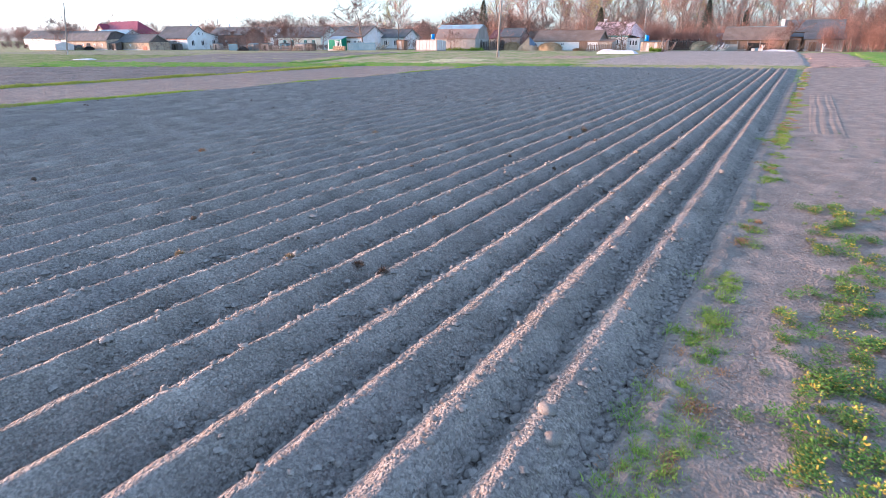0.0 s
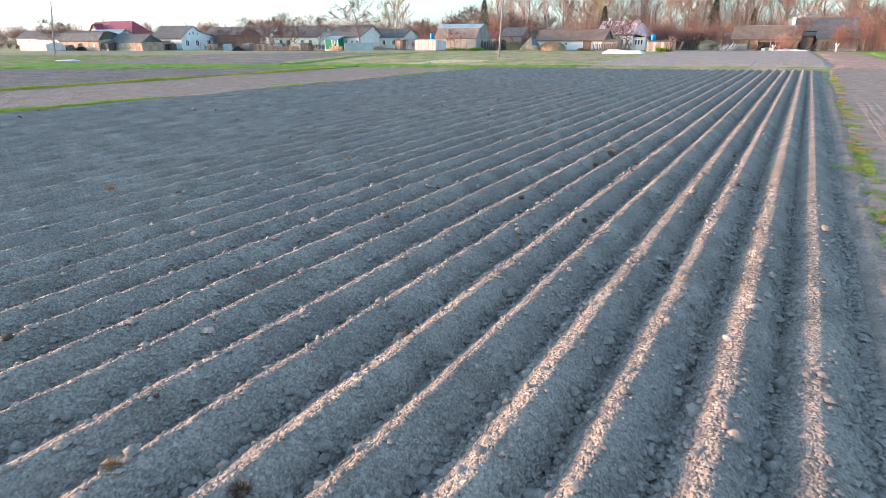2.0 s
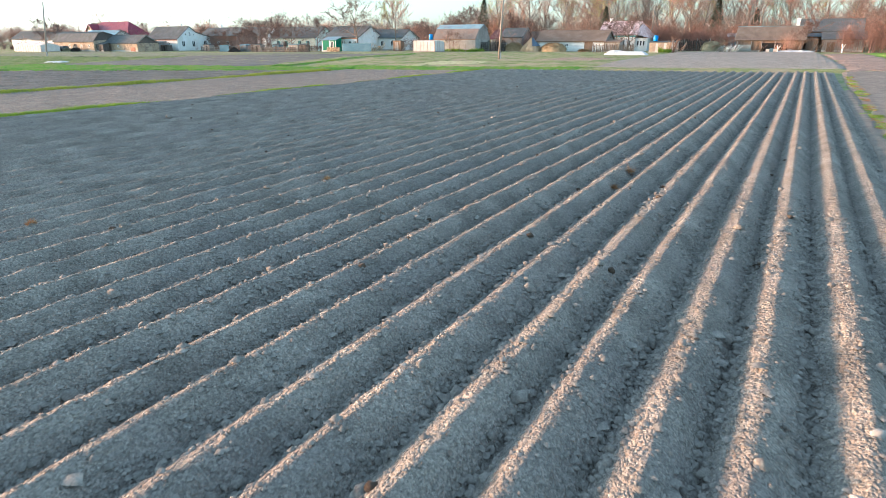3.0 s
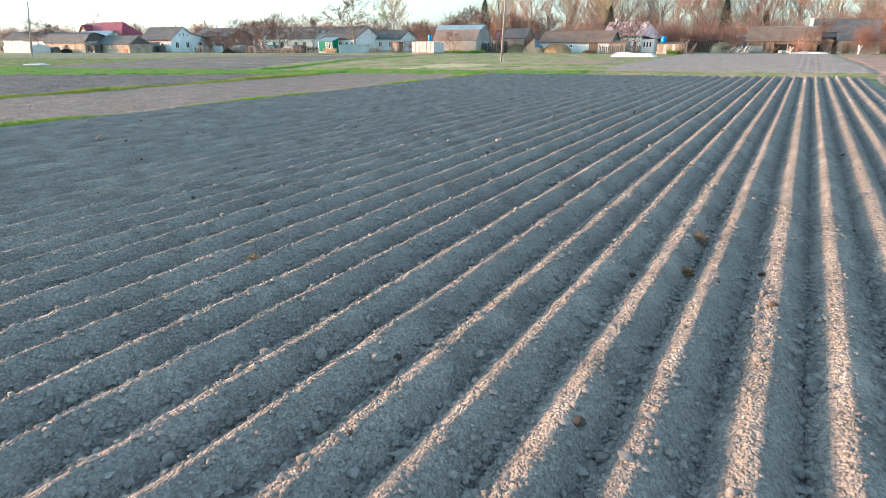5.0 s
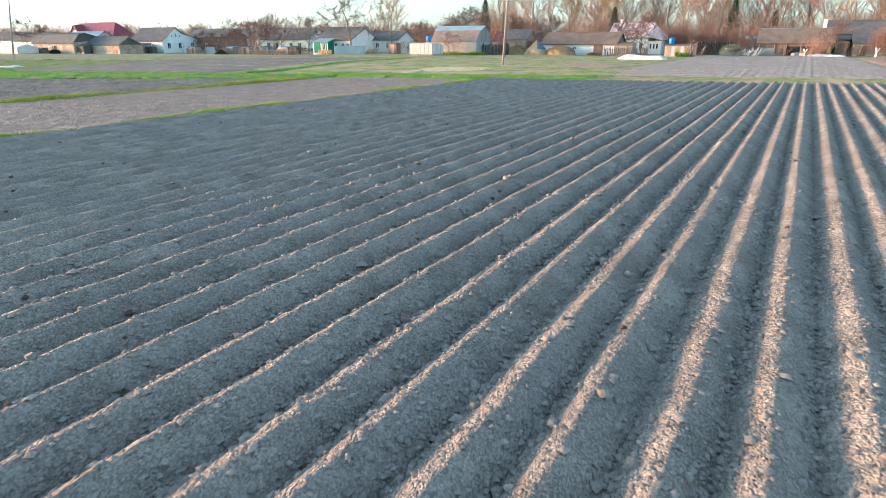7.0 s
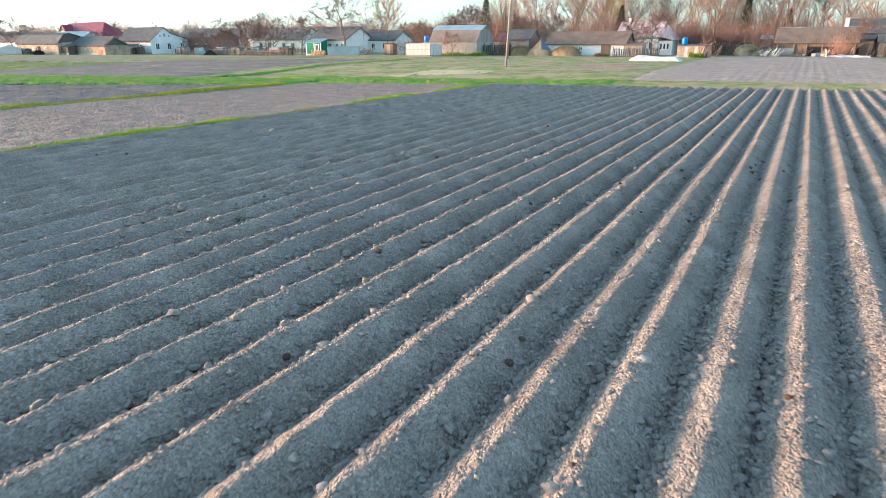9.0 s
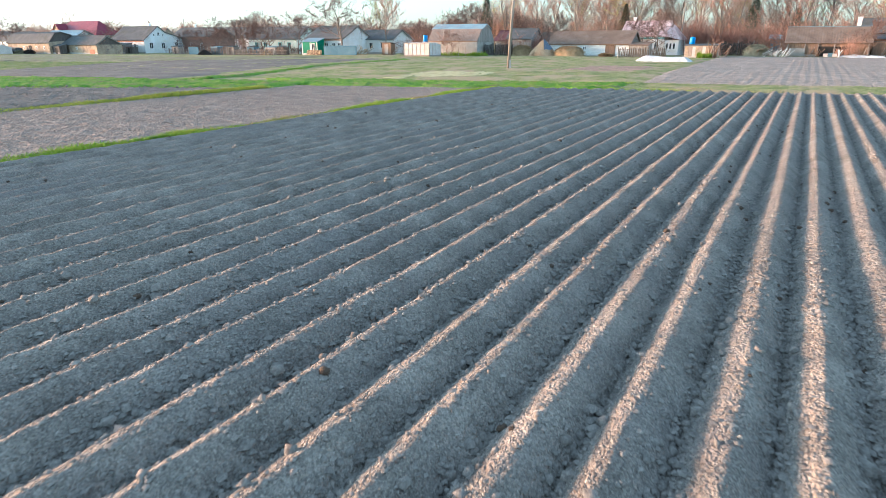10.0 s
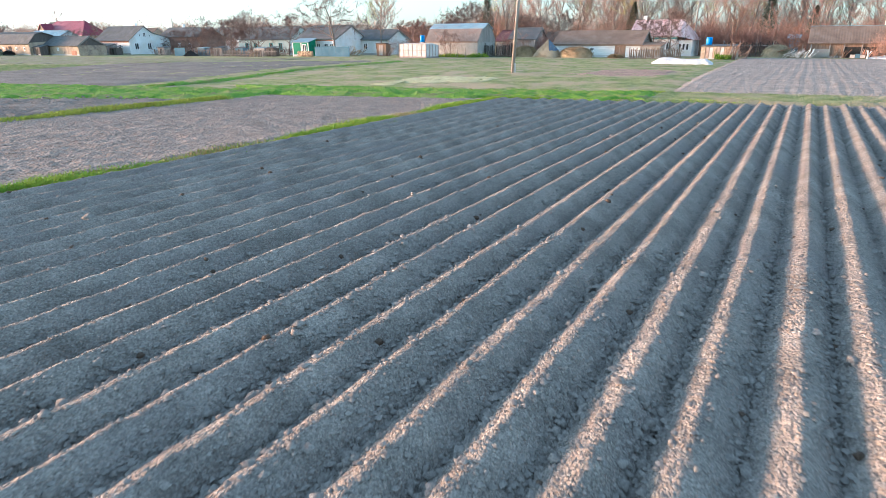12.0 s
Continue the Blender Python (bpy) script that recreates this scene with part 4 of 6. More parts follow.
fleece(-81.5, -77.0, 33.8, 1.0, 0.25, 64, "crumpled white film lying in the grass")
# film greenhouse by the left sheds
h = thing("film_greenhouse", "long low greenhouse covered in white film", "greenhouse", (-174.5, 76.8, 0))
part("film", Geo().prism([(0, 0.0), (5, 0.0), (5, 1.5), (2.5, 2.3), (0, 1.6)], -7, 7), FILM, h)
for i in range(12):
    part("batten", Geo().box(-7 + i * 1.26, -6.93 + i * 1.26, -0.05, -0.004, 0.0, 1.62), BOARD, h)


def plank_pile(label, x, y, n, length, height, seed, mat, lean=0.0, category="plank pile"):
    """Loose boards and poles, stacked flat or leaning."""
    r = random.Random(seed)
    ob = thing("plank_pile", label, category, (x, y, gz(x, y) - 0.02))
    for i in range(n):
        ln = length * r.uniform(0.6, 1.1)
        g = Geo().box(-ln / 2, ln / 2, -0.07, 0.07, 0, 0.05)
        p = part("board", g, mat if r.random() < 0.75 else BOARD, ob)
        if lean:
            p.matrix_local = pose(r.uniform(-1, 1) * length * 0.7, r.uniform(-0.2, 0.2), ln * 0.45 * math.sin(radians(lean)), r.uniform(-15, 15), -lean + r.gauss(0, 14), r.uniform(-25, 25))
        else:
            p.matrix_local = pose(r.gauss(0, 0.2), r.uniform(-0.5, 0.5), height * i / n, r.gauss(0, 2), r.gauss(0, 3), r.gauss(0, 7))
    return ob


def log_stack(label, x, y, w, h, seed):
    r = random.Random(seed)
    ob = thing("firewood_stack", label, "firewood", (x, y, gz(x, y)))
    z, row = 0.06, 0
    while z < h:
        u = -w / 2 + (0.08 if row % 2 else 0)
        while u < w / 2:
            rad = r.uniform(0.07, 0.1)
            part("log", Geo().tube([(u, -0.3 + r.gauss(0, .03), z), (u, 0.3, z)], [rad, rad * 0.95], 7), STRAW if r.random() < 0.5 else BOARD_WARM, ob)
            u += rad * 2
        z += 0.16
        row += 1
    return ob


def white_stump(x, y, h, seed):
    r = random.Random(seed)
    ob = thing("whitewashed_trunk", "whitewashed forked fruit tree trunk", "tree trunk", (x, y, gz(x, y) - 0.05))
    part("trunk", Geo().tube([(0, 0, 0), (0.03, 0, h * 0.5)], [0.13, 0.11], 8), LIMEWHITE, ob)
    for k, a in enumerate((0.3, 2.2, 4.4)):
        part("fork", Geo().tube([(0.03, 0, h * 0.48), (0.03 + 0.35 * math.cos(a), 0.3 * math.sin(a), h)], [0.09, 0.06], 7), LIMEWHITE, ob)


log_stack("low stack of orange-brown firewood by the green porch", -84.6, 98.6, 3.4, 0.9, 3)
plank_pile("heap of long poles leaning beside the blue fence", -72.0, 98.2, 16, 2.6, 1.0, 4, STRAW, 35)
plank_pile("loose boards leaning by the outhouse", -64.6, 100.5, 14, 2.2, 1.0, 5, BOARD, 60)
plank_pile("broken pallets and boards beside the brown-roofed shed", -3.6, 118.2, 22, 1.9, 1.2, 6, BOARD_WHITE, 40)
plank_pile("upright boards leaning on the brown-roofed shed", 2.2, 118.2, 14, 1.6, 1.0, 7, BOARD_WARM, 70)
plank_pile("boards leaning at the tool shed", 12.2, 117.6, 16, 2.2, 1.0, 8, BOARD_WARM, 68)
plank_pile("grey boards stacked before the tool shed", 16.4, 117.0, 14, 2.6, 0.5, 9, BOARD)
plank_pile("poles leaning beside the garden shack", -11.0, 105.6, 16, 2.8, 1.0, 10, BOARD_WARM, 72)
plank_pile("boards and junk by the low shed", -147, 95.5, 12, 2.0, 0.5, 11, BOARD)
plank_pile("boards leaning on the village barn", -165, 84.6, 12, 1.8, 1.0, 12, BOARD, 65)
white_stump(5.3, 116.0, 1.1, 1)
white_stump(15.2, 115.0, 1.4, 2)
white_stump(27.0, 114, 1.5, 3)
for i, (x, y, w) in enumerate(((-115.5, 99.5, 2.2), (-100, 101.5, 3.0))):
    h = thing("tin_lean_to", "low tin-clad lean-to in the garden", "shed", (x, y, gz(x, y)))
    part("wall", Geo().box(-w / 2, w / 2, 0, 1.5, -0.1, 1.5), BLUE_SHEET if i == 0 else BOARD, h)
    part("roof", roof_sheet([(-0.15, 1.6), (1.7, 1.75)], -w / 2 - 0.1, w / 2 + 0.1), TIN, h)
h = thing("crate_stack", "pale crates stacked beside the brown-roofed shed", "crate", (4.2, 117.6, gz(4.2, 117.6)))
for i in range(3):
    part("crate", Geo().box(-0.9 + i * 0.62, -0.32 + i * 0.62, 0, 0.5, 0, 0.45 + 0.12 * (i % 2)), FILM if i != 1 else BLUE_SHEET, h)
# greenish tin shelter under the trees
h, fr, si = building("tin_shelter", "pale green tin shelter under the dark trees", "shed", -5.4, -3.8, [(137, 2.7), (138.2, 3.3), (139.4, 2.7)], BLUE_SHEET, TIN)

# houses along the far left lane
h, fr, si = building("grey_mansard_house", "white house under a grey mansard roof", "house", -204, -186, [(93, 2.9), (94.6, 4.6), (97, 5.4), (99.4, 4.6), (101, 2.9)], WHITEWASH, SLATE)
for u in (-5, -1, 3.5, 6.5):
    window(h, fr, u, 1.0, 1.1, 1.4, FRAME_WHITE)
h, fr, si = building("orange_shed", "low shed with an orange-brown board front", "shed", -184.5, -180, [(90, 2.4), (92.5, 3.9), (95, 2.4)], BOARD_WARM, SLATE)
h, fr, si = building("distant_house", "distant grey-roofed house among trees", "house", -232, -214, [(100, 3.2), (104, 5.8), (108, 3.2)], WHITEWASH, SLATE)
h, fr, si = building("distant_house", "distant brown-roofed house among trees", "house", -205, -190, [(138, 3.6), (142, 7.0), (146, 3.6)], PLASTER, SLATE_BROWN)
h, fr, si = building("distant_house", "distant grey-roofed house among trees", "house", -128, -117, [(140, 3.2), (144, 6.4), (148, 3.2)], WHITEWASH, SLATE)

# dormer of the red-roofed house
h = thing("roof_dormer", "orange-brown gabled dormer with a window in the crimson roof", "dormer", (-209.5, 115.6, gz(-209, 115) + 4.3))
part("dormer_wall", Geo().add([(-2.2, 0, 0), (2.2, 0, 0), (2.2, 0, 1.6), (0, 0, 3.6), (-2.2, 0, 1.6), (-2.2, 3, 0), (2.2, 3, 0), (2.2, 3, 1.6), (0, 3, 3.6), (-2.2, 3, 1.6)],
     [(0, 1, 2, 3, 4), (1, 6, 7, 2), (0, 4, 9, 5), (5, 9, 8, 7, 6)]), BOARD_WARM, h)
for sx in (-1, 1):
    part("dormer_roof", Geo().add([(0, -0.3, 3.85), (sx * 2.7, -0.3, 1.35), (sx * 2.7, 3.4, 1.35), (0, 3.4, 3.85), (0, -0.3, 3.7), (sx * 2.7, -0.3, 1.2), (sx * 2.7, 3.4, 1.2), (0, 3.4, 3.7)],
         [(0, 1, 2, 3), (7, 6, 5, 4), (0, 4, 5, 1), (1, 5, 6, 2), (2, 6, 7, 3)]), RED_ROOF, h)
window(h, ("front", 0.0), 0, 0.5, 1.3, 1.5, FRAME_WHITE)
# clutter of the garden before the mint house
sheet_fence("tin_fence", "short run of pale tin sheets round the garden", -122.5, -119.0, 98.0, 1.6, BLUE_SHEET)
picket_fence("dark grey plank fence of uneven boards", -119.0, 98.5, -108.5, 98.8, 1.5, BOARD_DARK, 0.24, 21, 0.03)
picket_fence("low dark fence with tall posts", -108.0, 98.5, -96.0, 98.5, 1.1, BOARD_DARK, 0.4, 22, 0.05)
picket_fence("dark fence in front of the white house", -131.0, 99.0, -123.5, 99.0, 1.2, BOARD_DARK, 0.3, 23, 0.04)
mound("covered_heap", "dark heap covered with black sheeting", "heap", -116.6, 97.6, 2.0, 1.0, 1.2, NEAR_BLACK, 31, True)
mound("covered_heap", "brown heap of garden refuse", "heap", -100.4, 101.0, 1.6, 1.2, 1.2, STRAW_DARK, 32, True)
for i, (x, y, w, m) in enumerate(((-111.5, 100.5, 2.6, BOARD), (-105.6, 101.2, 2.2, BLUE_SHEET), (-97.0, 101.6, 2.0, BOARD_DARK), (-143.4, 96.8, 2.6, BOARD_DARK), (-130.0, 100.0, 2.4, BOARD))):
    h = thing("garden_shelter", "small patched shelter of tin and boards", "shed", (x, y, gz(x, y)), "garden shelters")
    part("wall", Geo().box(-w / 2, w / 2, 0, 1.6, -0.1, 1.55), m, h)
    part("roof", roof_sheet([(-0.2, 1.62), (1.8, 1.85)], -w / 2 - 0.12, w / 2 + 0.12), SLATE, h)
    # thin dark sheet on the wall paints the shade inside the door
    part("doorway", Geo().box(-0.35, 0.35, -0.03, -0.004, 0, 1.35), INTERIOR_SHADE, h)
# posts and sheets by the gambrel barn
for i, x in enumerate((-55.2, -53.0, -50.9, -49.4)):
    h = thing("garden_post", "thin weathered post before the barn", "post", (x, 97.6, gz(x, 97.6)), "posts before the barn")
    part("shaft", Geo().tube([(0, 0, -0.1), (0.05 * (i % 3 - 1), 0, 1.3 + 0.2 * (i % 2))], [0.06, 0.05], 6), POLE_WOOD, h)
h, fr, si = building("white_outbuilding", "low white outbuilding behind the haystacks", "shed", -46.0, -41.0, [(114.0, 2.3), (117, 3.9), (120, 2.3)], WHITEWASH, SLATE_BROWN)
window(h, fr, -1, 0.9, 0.9, 1.0, FRAME_WHITE)
# an old car body by the barn on the far side
h = thing("covered_trailer", "small trailer under a grey cover by the village barn", "trailer", (-169.0, 82.5, 0.0))
part("bed", Geo().prism([(0, 0.5), (1.8, 0.5), (1.7, 1.25), (0.9, 1.45), (0.1, 1.25)], -1.5, 1.5), SLATE, h)
for sx in (-0.8, 0.8):
    part("wheel", Geo().tube([(sx - 0.3, -0.05, 0.32), (sx - 0.3, 0.15, 0.32)], [0.32, 0.32], 14), NEAR_BLACK, h)
h, fr, si = building("low_shed", "dark leaning plank shed at the corner of the village barn", "shed", -158.6, -155.2, [(86.4, 1.75), (88.6, 2.3)], BOARD_DARK, SLATE, over=0.15)
door(h, fr, 0.3, 0, 0.9, 1.4, NEAR_BLACK)
mound("covered_heap", "low dark heap before the village barn", "heap", -163.2, 83.6, 1.6, 0.9, 0.9, NEAR_BLACK, 33)
mound("covered_heap", "heap of grey rubbish before the village barn", "heap", -166.4, 83.0, 1.4, 0.9, 0.8, STALKS, 34)
# junk before the brown-roofed shed
plank_pile("pile of pale chairs and boards under a sloping plank roof", -2.2, 117.6, 18, 1.6, 1.0, 41, BOARD_WHITE, 55)
plank_pile("short boards leaning along the open shed front", 5.6, 118.1, 20, 1.3, 1.0, 42, BOARD_RED, 74)
plank_pile("short boards leaning along the shed corner", 8.2, 118.0, 12, 1.7, 1.0, 43, BOARD_WARM, 76)
h = thing("sloping_board", "long plank roof sloping from the shed to the ground", "board", (-4.4, 118.0, gz(-4.4, 118) + 0.75))
part("board", Geo().box(-1.9, 1.9, -0.5, 0.5, 0, 0.1), BOARD_WARM, h).matrix_local = pose(0, 0, 0.55, 0, -18, 0)
for sx, hz in ((-1.4, -0.2), (1.5, 0.9)):
    part("post", Geo().box(sx - 0.05, sx + 0.05, -0.05, 0.05, -0.8, hz + 0.3), BOARD, h)


# ---- trees ----
def grow(seed, height, spread=0.5, limbs=10, depth=3, trunk=0.22, clear=0.25, twigs=14, droop=0.0, thick=0.02, reach=1.0):
    """A bare tree: a tapered trunk with forking limbs; and its twigs as slender blades."""
    r = random.Random(seed)
    wood = Geo()
    tv, tf = [], []

    def twig(p, d, ln):
        w = Vector((r.gauss(0, 1), r.gauss(0, 1), r.gauss(0, 1))).cross(d)
        if w.length < 1e-4:
            return
        w = w.normalized() * (0.003 + thick * height / 8)
        q = p + d * ln + Vector((0, 0, -droop * ln))
        k = len(tv)
        tv.extend([tuple(p - w), tuple(p + w), tuple(q)])
        tf.append((k, k + 1, k + 2))

    def branch(p, d, ln, rad, level):
        pts, radii = [p], [rad]
        n = (6, 4, 3, 2)[level]
        for i in range(n):
            d = (d + Vector((r.gauss(0, 0.13), r.gauss(0, 0.13), r.gauss(0.05, 0.08)))).normalized()
            p = p + d * (ln / n)
            pts.append(p)
            radii.append(rad * (1 - 0.8 * (i + 1) / n))
        wood.tube(pts, radii, 6 if level == 0 else (4 if level == 1 else 3), caps=False)
        if level < depth:
            kids = limbs if level == 0 else (5 if level == 1 else 4)
            for i in range(kids):
                f = (clear + (1 - clear) * (i + r.random()) / kids) if level == 0 else r.uniform(0.25, 1.0)
                j = min(int(f * n), n - 1)
                base = pts[j].lerp(pts[j + 1], f * n - j)
                a = r.uniform(0, 2 * math.pi)
                side = Vector((math.cos(a), math.sin(a), 0)) if level == 0 else Vector((r.gauss(0, 1), r.gauss(0, 1), r.gauss(0.2, 0.7))).normalized()
                nd = (d * (0.55 if level else 0.0) + side * spread * 1.4 + Vector((0, 0, 0.75 if level == 0 else 0.25))).normalized()
                branch(base, nd, ln * (r.uniform(0.42, 0.62) * (1.15 - 0.5 * f) * reach if level == 0 else r.uniform(0.4, 0.6)), max(radii[j] * 0.55, 0.008), level + 1)
        if level >= 1:
            for i in range(twigs if level >= 2 else twigs // 2):
                j = r.randrange(n)
                b = pts[j].lerp(pts[j + 1], r.random())
                twig(b, (d + Vector((r.gauss(0, 0.6), r.gauss(0, 0.6), r.gauss(0.1, 0.5)))).normalized(), height * r.uniform(0.03, 0.085))

    branch(Vector((0, 0, -0.15)), Vector((0, 0, 1)), height, trunk, 0)
    return wood, tv, tf


def tree_model(name, label, seed, twig_mat, **kw):
    wood, tv, tf = grow(seed, **kw)
    ob = thing(name, label, "tree")
    part("trunk", wood, BARK, ob, smooth=True)
    part("crown", Geo().add(tv, tf), twig_mat, ob)
    return ob


def spruce_model(seed, height):
    r = random.Random(seed)
    ob = thing("spruce_tree", "dark green spruce behind the sheds", "tree")
    part("trunk", Geo().tube([(0, 0, -0.1), (0, 0, height * 0.5), (0, 0, height)], [0.2, 0.12, 0.02], 7), BARK, ob)
    v, f = [], []
    for i in range(3200):
        t = r.random() ** 0.8
        z = height * (0.12 + 0.88 * t)
        R = height * 0.25 * (1 - t) ** 0.85 * r.uniform(0.75, 1.1) + 0.08
        a = r.uniform(0, 6.283)
        rr = R * r.uniform(0.35, 1)
        c = Vector((rr * math.cos(a), rr * math.sin(a), z - 0.3 * rr))
        d = Vector((math.cos(a), math.sin(a), r.uniform(-0.5, 0.1))) * r.uniform(0.25, 0.55)
        w = Vector((-math.sin(a), math.cos(a), r.uniform(-.4, .4))) * 0.13
        k = len(v)
        v += [tuple(c - w), tuple(c + w), tuple(c + d)]
        f.append((k, k + 1, k + 2))
    part("crown", Geo().add(v, f), NEEDLE, ob)
    return ob


TALL = [tree_model("bare_tree", "tall bare deciduous tree with reddish twigs", 100 + i, TWIG if i != 3 else TWIG_OLIVE, height=13 + 1.5 * i, spread=0.45, limbs=16, depth=2, trunk=0.17, twigs=64, thick=0.006) for i in range(5)]
ORCHARD = [tree_model("fruit_tree", "bare spreading fruit tree with dark red twigs", 200 + i, SHRUB_DARK, height=5.2 + 0.5 * i, spread=1.0, limbs=11, depth=3, trunk=0.14, clear=0.25, twigs=44, thick=0.006, reach=1.45) for i in range(3)]
BUSH = [tree_model("bare_shrub", "dense bare shrub with reddish brown twigs", 300 + i, (SHRUB, TWIG)[i % 2], height=3.6 + i, spread=0.9, limbs=14, depth=1, trunk=0.06, clear=0.03, twigs=240, thick=0.010) for i in range(3)]
SPRUCE = spruce_model(9, 13)


def put(model, x, y, scale, turn, label="", group=""):
    ob = copy_thing(model, pose(x, y, gz(x, y), 0, 0, turn) @ Matrix.Scale(scale, 4))
    if label or group:
        tagged(ob, label, group=group)
    return ob


rt = random.Random(21)
# woods behind the sheds
for i in range(64):
    x = -75 + 145 * (i + rt.random()) / 64
    y = rt.uniform(136, 180) + (12 if x < -40 else 0)
    put(TALL[i % 5], x, y, rt.uniform(0.75, 1.15), rt.uniform(0, 360), group="trees of the wood")
for i in range(95):
    x = -36 + 100 * (i + rt.random()) / 95
    y = rt.uniform(127, 146)
    put(BUSH[i % 3], x, y, rt.uniform(0.8, 1.5), rt.uniform(0, 360), group="shrubs along the wood")
for i in range(60):
    x = -260 + 190 * rt.random()
    y = rt.uniform(150, 260)
    put((ORCHARD + BUSH)[i % 6], x, y, rt.uniform(0.9, 1.5), rt.uniform(0, 360), group="distant village trees")


def far_wood(name, label, x0, x1, y0, y1, height, stems, twigs, seed, mat, slope=0.0, width=0.045, dense=0.75):
    """The depth of a distant wood: slim stems and a haze of twigs, uneven along its top."""
    r = np.random.default_rng(seed)
    def top(x):
        return height * (0.8 + 0.3 * value_noise(x * 0.09, x * 0 + seed, seed + 1) + 0.18 * value_noise(x * 0.31, x * 0 + 4, seed + 2))
    n_tree = max(12, int((x1 - x0) * dense))
    cx, cy = r.uniform(x0, x1, n_tree), r.uniform(y0, y1, n_tree)
    ct = top(cx) * r.uniform(0.65, 1.08, n_tree)
    pick = r.integers(0, n_tree, twigs)
    G = np.clip(r.normal(0, 0.42, (twigs, 3)), -1.1, 1.1)
    x = cx[pick] + G[:, 0] * ct[pick] * 0.34
    y = cy[pick] + G[:, 1] * ct[pick] * 0.34
    P = np.stack([x, y + slope * x, np.maximum(ct[pick] * (0.55 + 0.46 * G[:, 2]), 0.05)], -1)
    D = r.normal(0, 0.5, (twigs, 3)) + (0, 0, 0.5) + G * (0.6, 0.6, 0.3)
    D *= (height * 0.075 * r.uniform(0.5, 1.3, twigs))[:, None]
    W = np.cross(D, r.normal(0, 1, (twigs, 3)))
    W = W / (np.linalg.norm(W, axis=1)[:, None] + 1e-6) * width
    V = [np.stack([P - W, P + W, P + D], 1).reshape(-1, 3)]
    F = [np.arange(3 * twigs).reshape(-1, 3)]
    n = 3 * twigs
    x, y = r.uniform(x0, x1, stems), r.uniform(y0, y1, stems)
    h, w = top(x) * r.uniform(0.7, 1.05, stems), height * r.uniform(0.004, 0.011, stems)
    lean = r.normal(0, 0.06, (stems, 2)) * h[:, None]
    z = 0 * x
    yy = y + slope * x
    V.append(np.stack([np.stack([x - w, yy, z - 0.2], -1), np.stack([x + w, yy - w, z - 0.2], -1), np.stack([x + w * 0.3, yy + w, z - 0.2], -1), np.stack([x + lean[:, 0], yy + lean[:, 1], h], -1)], 1).reshape(-1, 3))
    i = (n + np.arange(stems) * 4)[:, None]
    F += [i + [[0, 1, 3]], i + [[1, 2, 3]], i + [[2, 0, 3]]]
    ob = new(name, soup_mesh(name, np.concatenate(V), np.concatenate(F), mat))
    tagged(ob, label, "woods", kind="stuff")


far_wood("far_wood", "bare reddish-brown wood behind the sheds", -85, 80, 155, 195, 15, 420, 125000, 31, TWIG, width=0.026)
far_wood("far_thicket", "red-brown thicket under the wood", -40, 80, 128, 156, 7.6, 300, 115000, 32, SHRUB, width=0.024)
far_wood("far_wood", "low distant line of pinkish bare trees", -520, -75, 262, 300, 13.0, 240, 150000, 33, TWIG, 0.3, 0.11, 0.6)
far_wood("far_thicket", "dark garden thicket between the village houses", -240, -60, 124, 150, 6.0, 160, 70000, 34, SHRUB, width=0.024)
far_wood("far_thicket", "dark garden thicket before the village houses", -137, -94, 104, 109, 3.2, 60, 20000, 35, SHRUB_DARK, width=0.014)
far_wood("far_thicket", "dark garden thicket by the left sheds", -225, -181, 84, 91, 3.0, 60, 16000, 36, SHRUB_DARK, width=0.016)
far_wood("far_thicket", "dark garden thicket beside the gambrel barn", -72, -59, 107, 113, 3.6, 30, 10000, 37, SHRUB_DARK, width=0.014)
far_wood("far_thicket", "reddish thicket beside the long shed", -48, -39, 108, 114, 4.4, 40, 14000, 38, SHRUB, width=0.014)
far_wood("far_thicket", "tall dense red-brown thicket beside the dark fence", -18.5, -8.0, 122.5, 127, 8.2, 40, 26000, 39, SHRUB, width=0.013)
far_wood("far_thicket", "dense pinkish brown shrubs beside the tool shed", 14.6, 27, 115.5, 120, 5.4, 40, 22000, 40, SHRUB, width=0.013)
far_wood("far_thicket", "pinkish shrub before the brown-roofed shed", 5.6, 7.6, 115.8, 117, 3.7, 10, 3600, 41, TWIG, width=0.011)
# single trees by the houses
put(ORCHARD[2], -80.5, 102.4, 1.75, 30, "dark spreading bare tree before the white house")
put(TALL[1], -75.5, 110.6, 0.75, 80, "slender bare tree with pale olive twigs")
put(TALL[3], -96, 139, 0.8, 10)
put(TALL[0], -223, 127, 0.8, 40, "tall tree with yellow-olive spring twigs")
for x, y, s, t in ((-103, 104, 1.2, 20), (-108, 107, 1.05, 140), (-112, 105, 1.1, 250), (-116, 108, 1.05, 70), (-124, 108, 1.1, 10), (-98, 108, 1.1, 200), (-120, 104, 0.9, 100), (-131, 107, 0.7, 200),
                   (-137, 108, 0.7, 100), (-160, 105, 1.0, 50), (-168, 102, 0.9, 160), (-188, 90, 1.2, 10), (-195, 96, 1.2, 100),
                   (-62, 118, 1.2, 60), (-58, 114, 1.15, 190), (-66, 122, 1.2, 10), (-45, 116, 1.0, 120), (-42, 119, 1.1, 30),
                   (-21, 113, 1.05, 70), (-24.5, 118, 0.9, 200), (-52.5, 98, 0.55, 10), (9.0, 116.5, 0.8, 45), (20, 120, 1.0, 160), (23, 119, 1.0, 10), (26, 122, 1.1, 220)):
    put(ORCHARD[int(abs(x)) % 3], x, y, s, t)
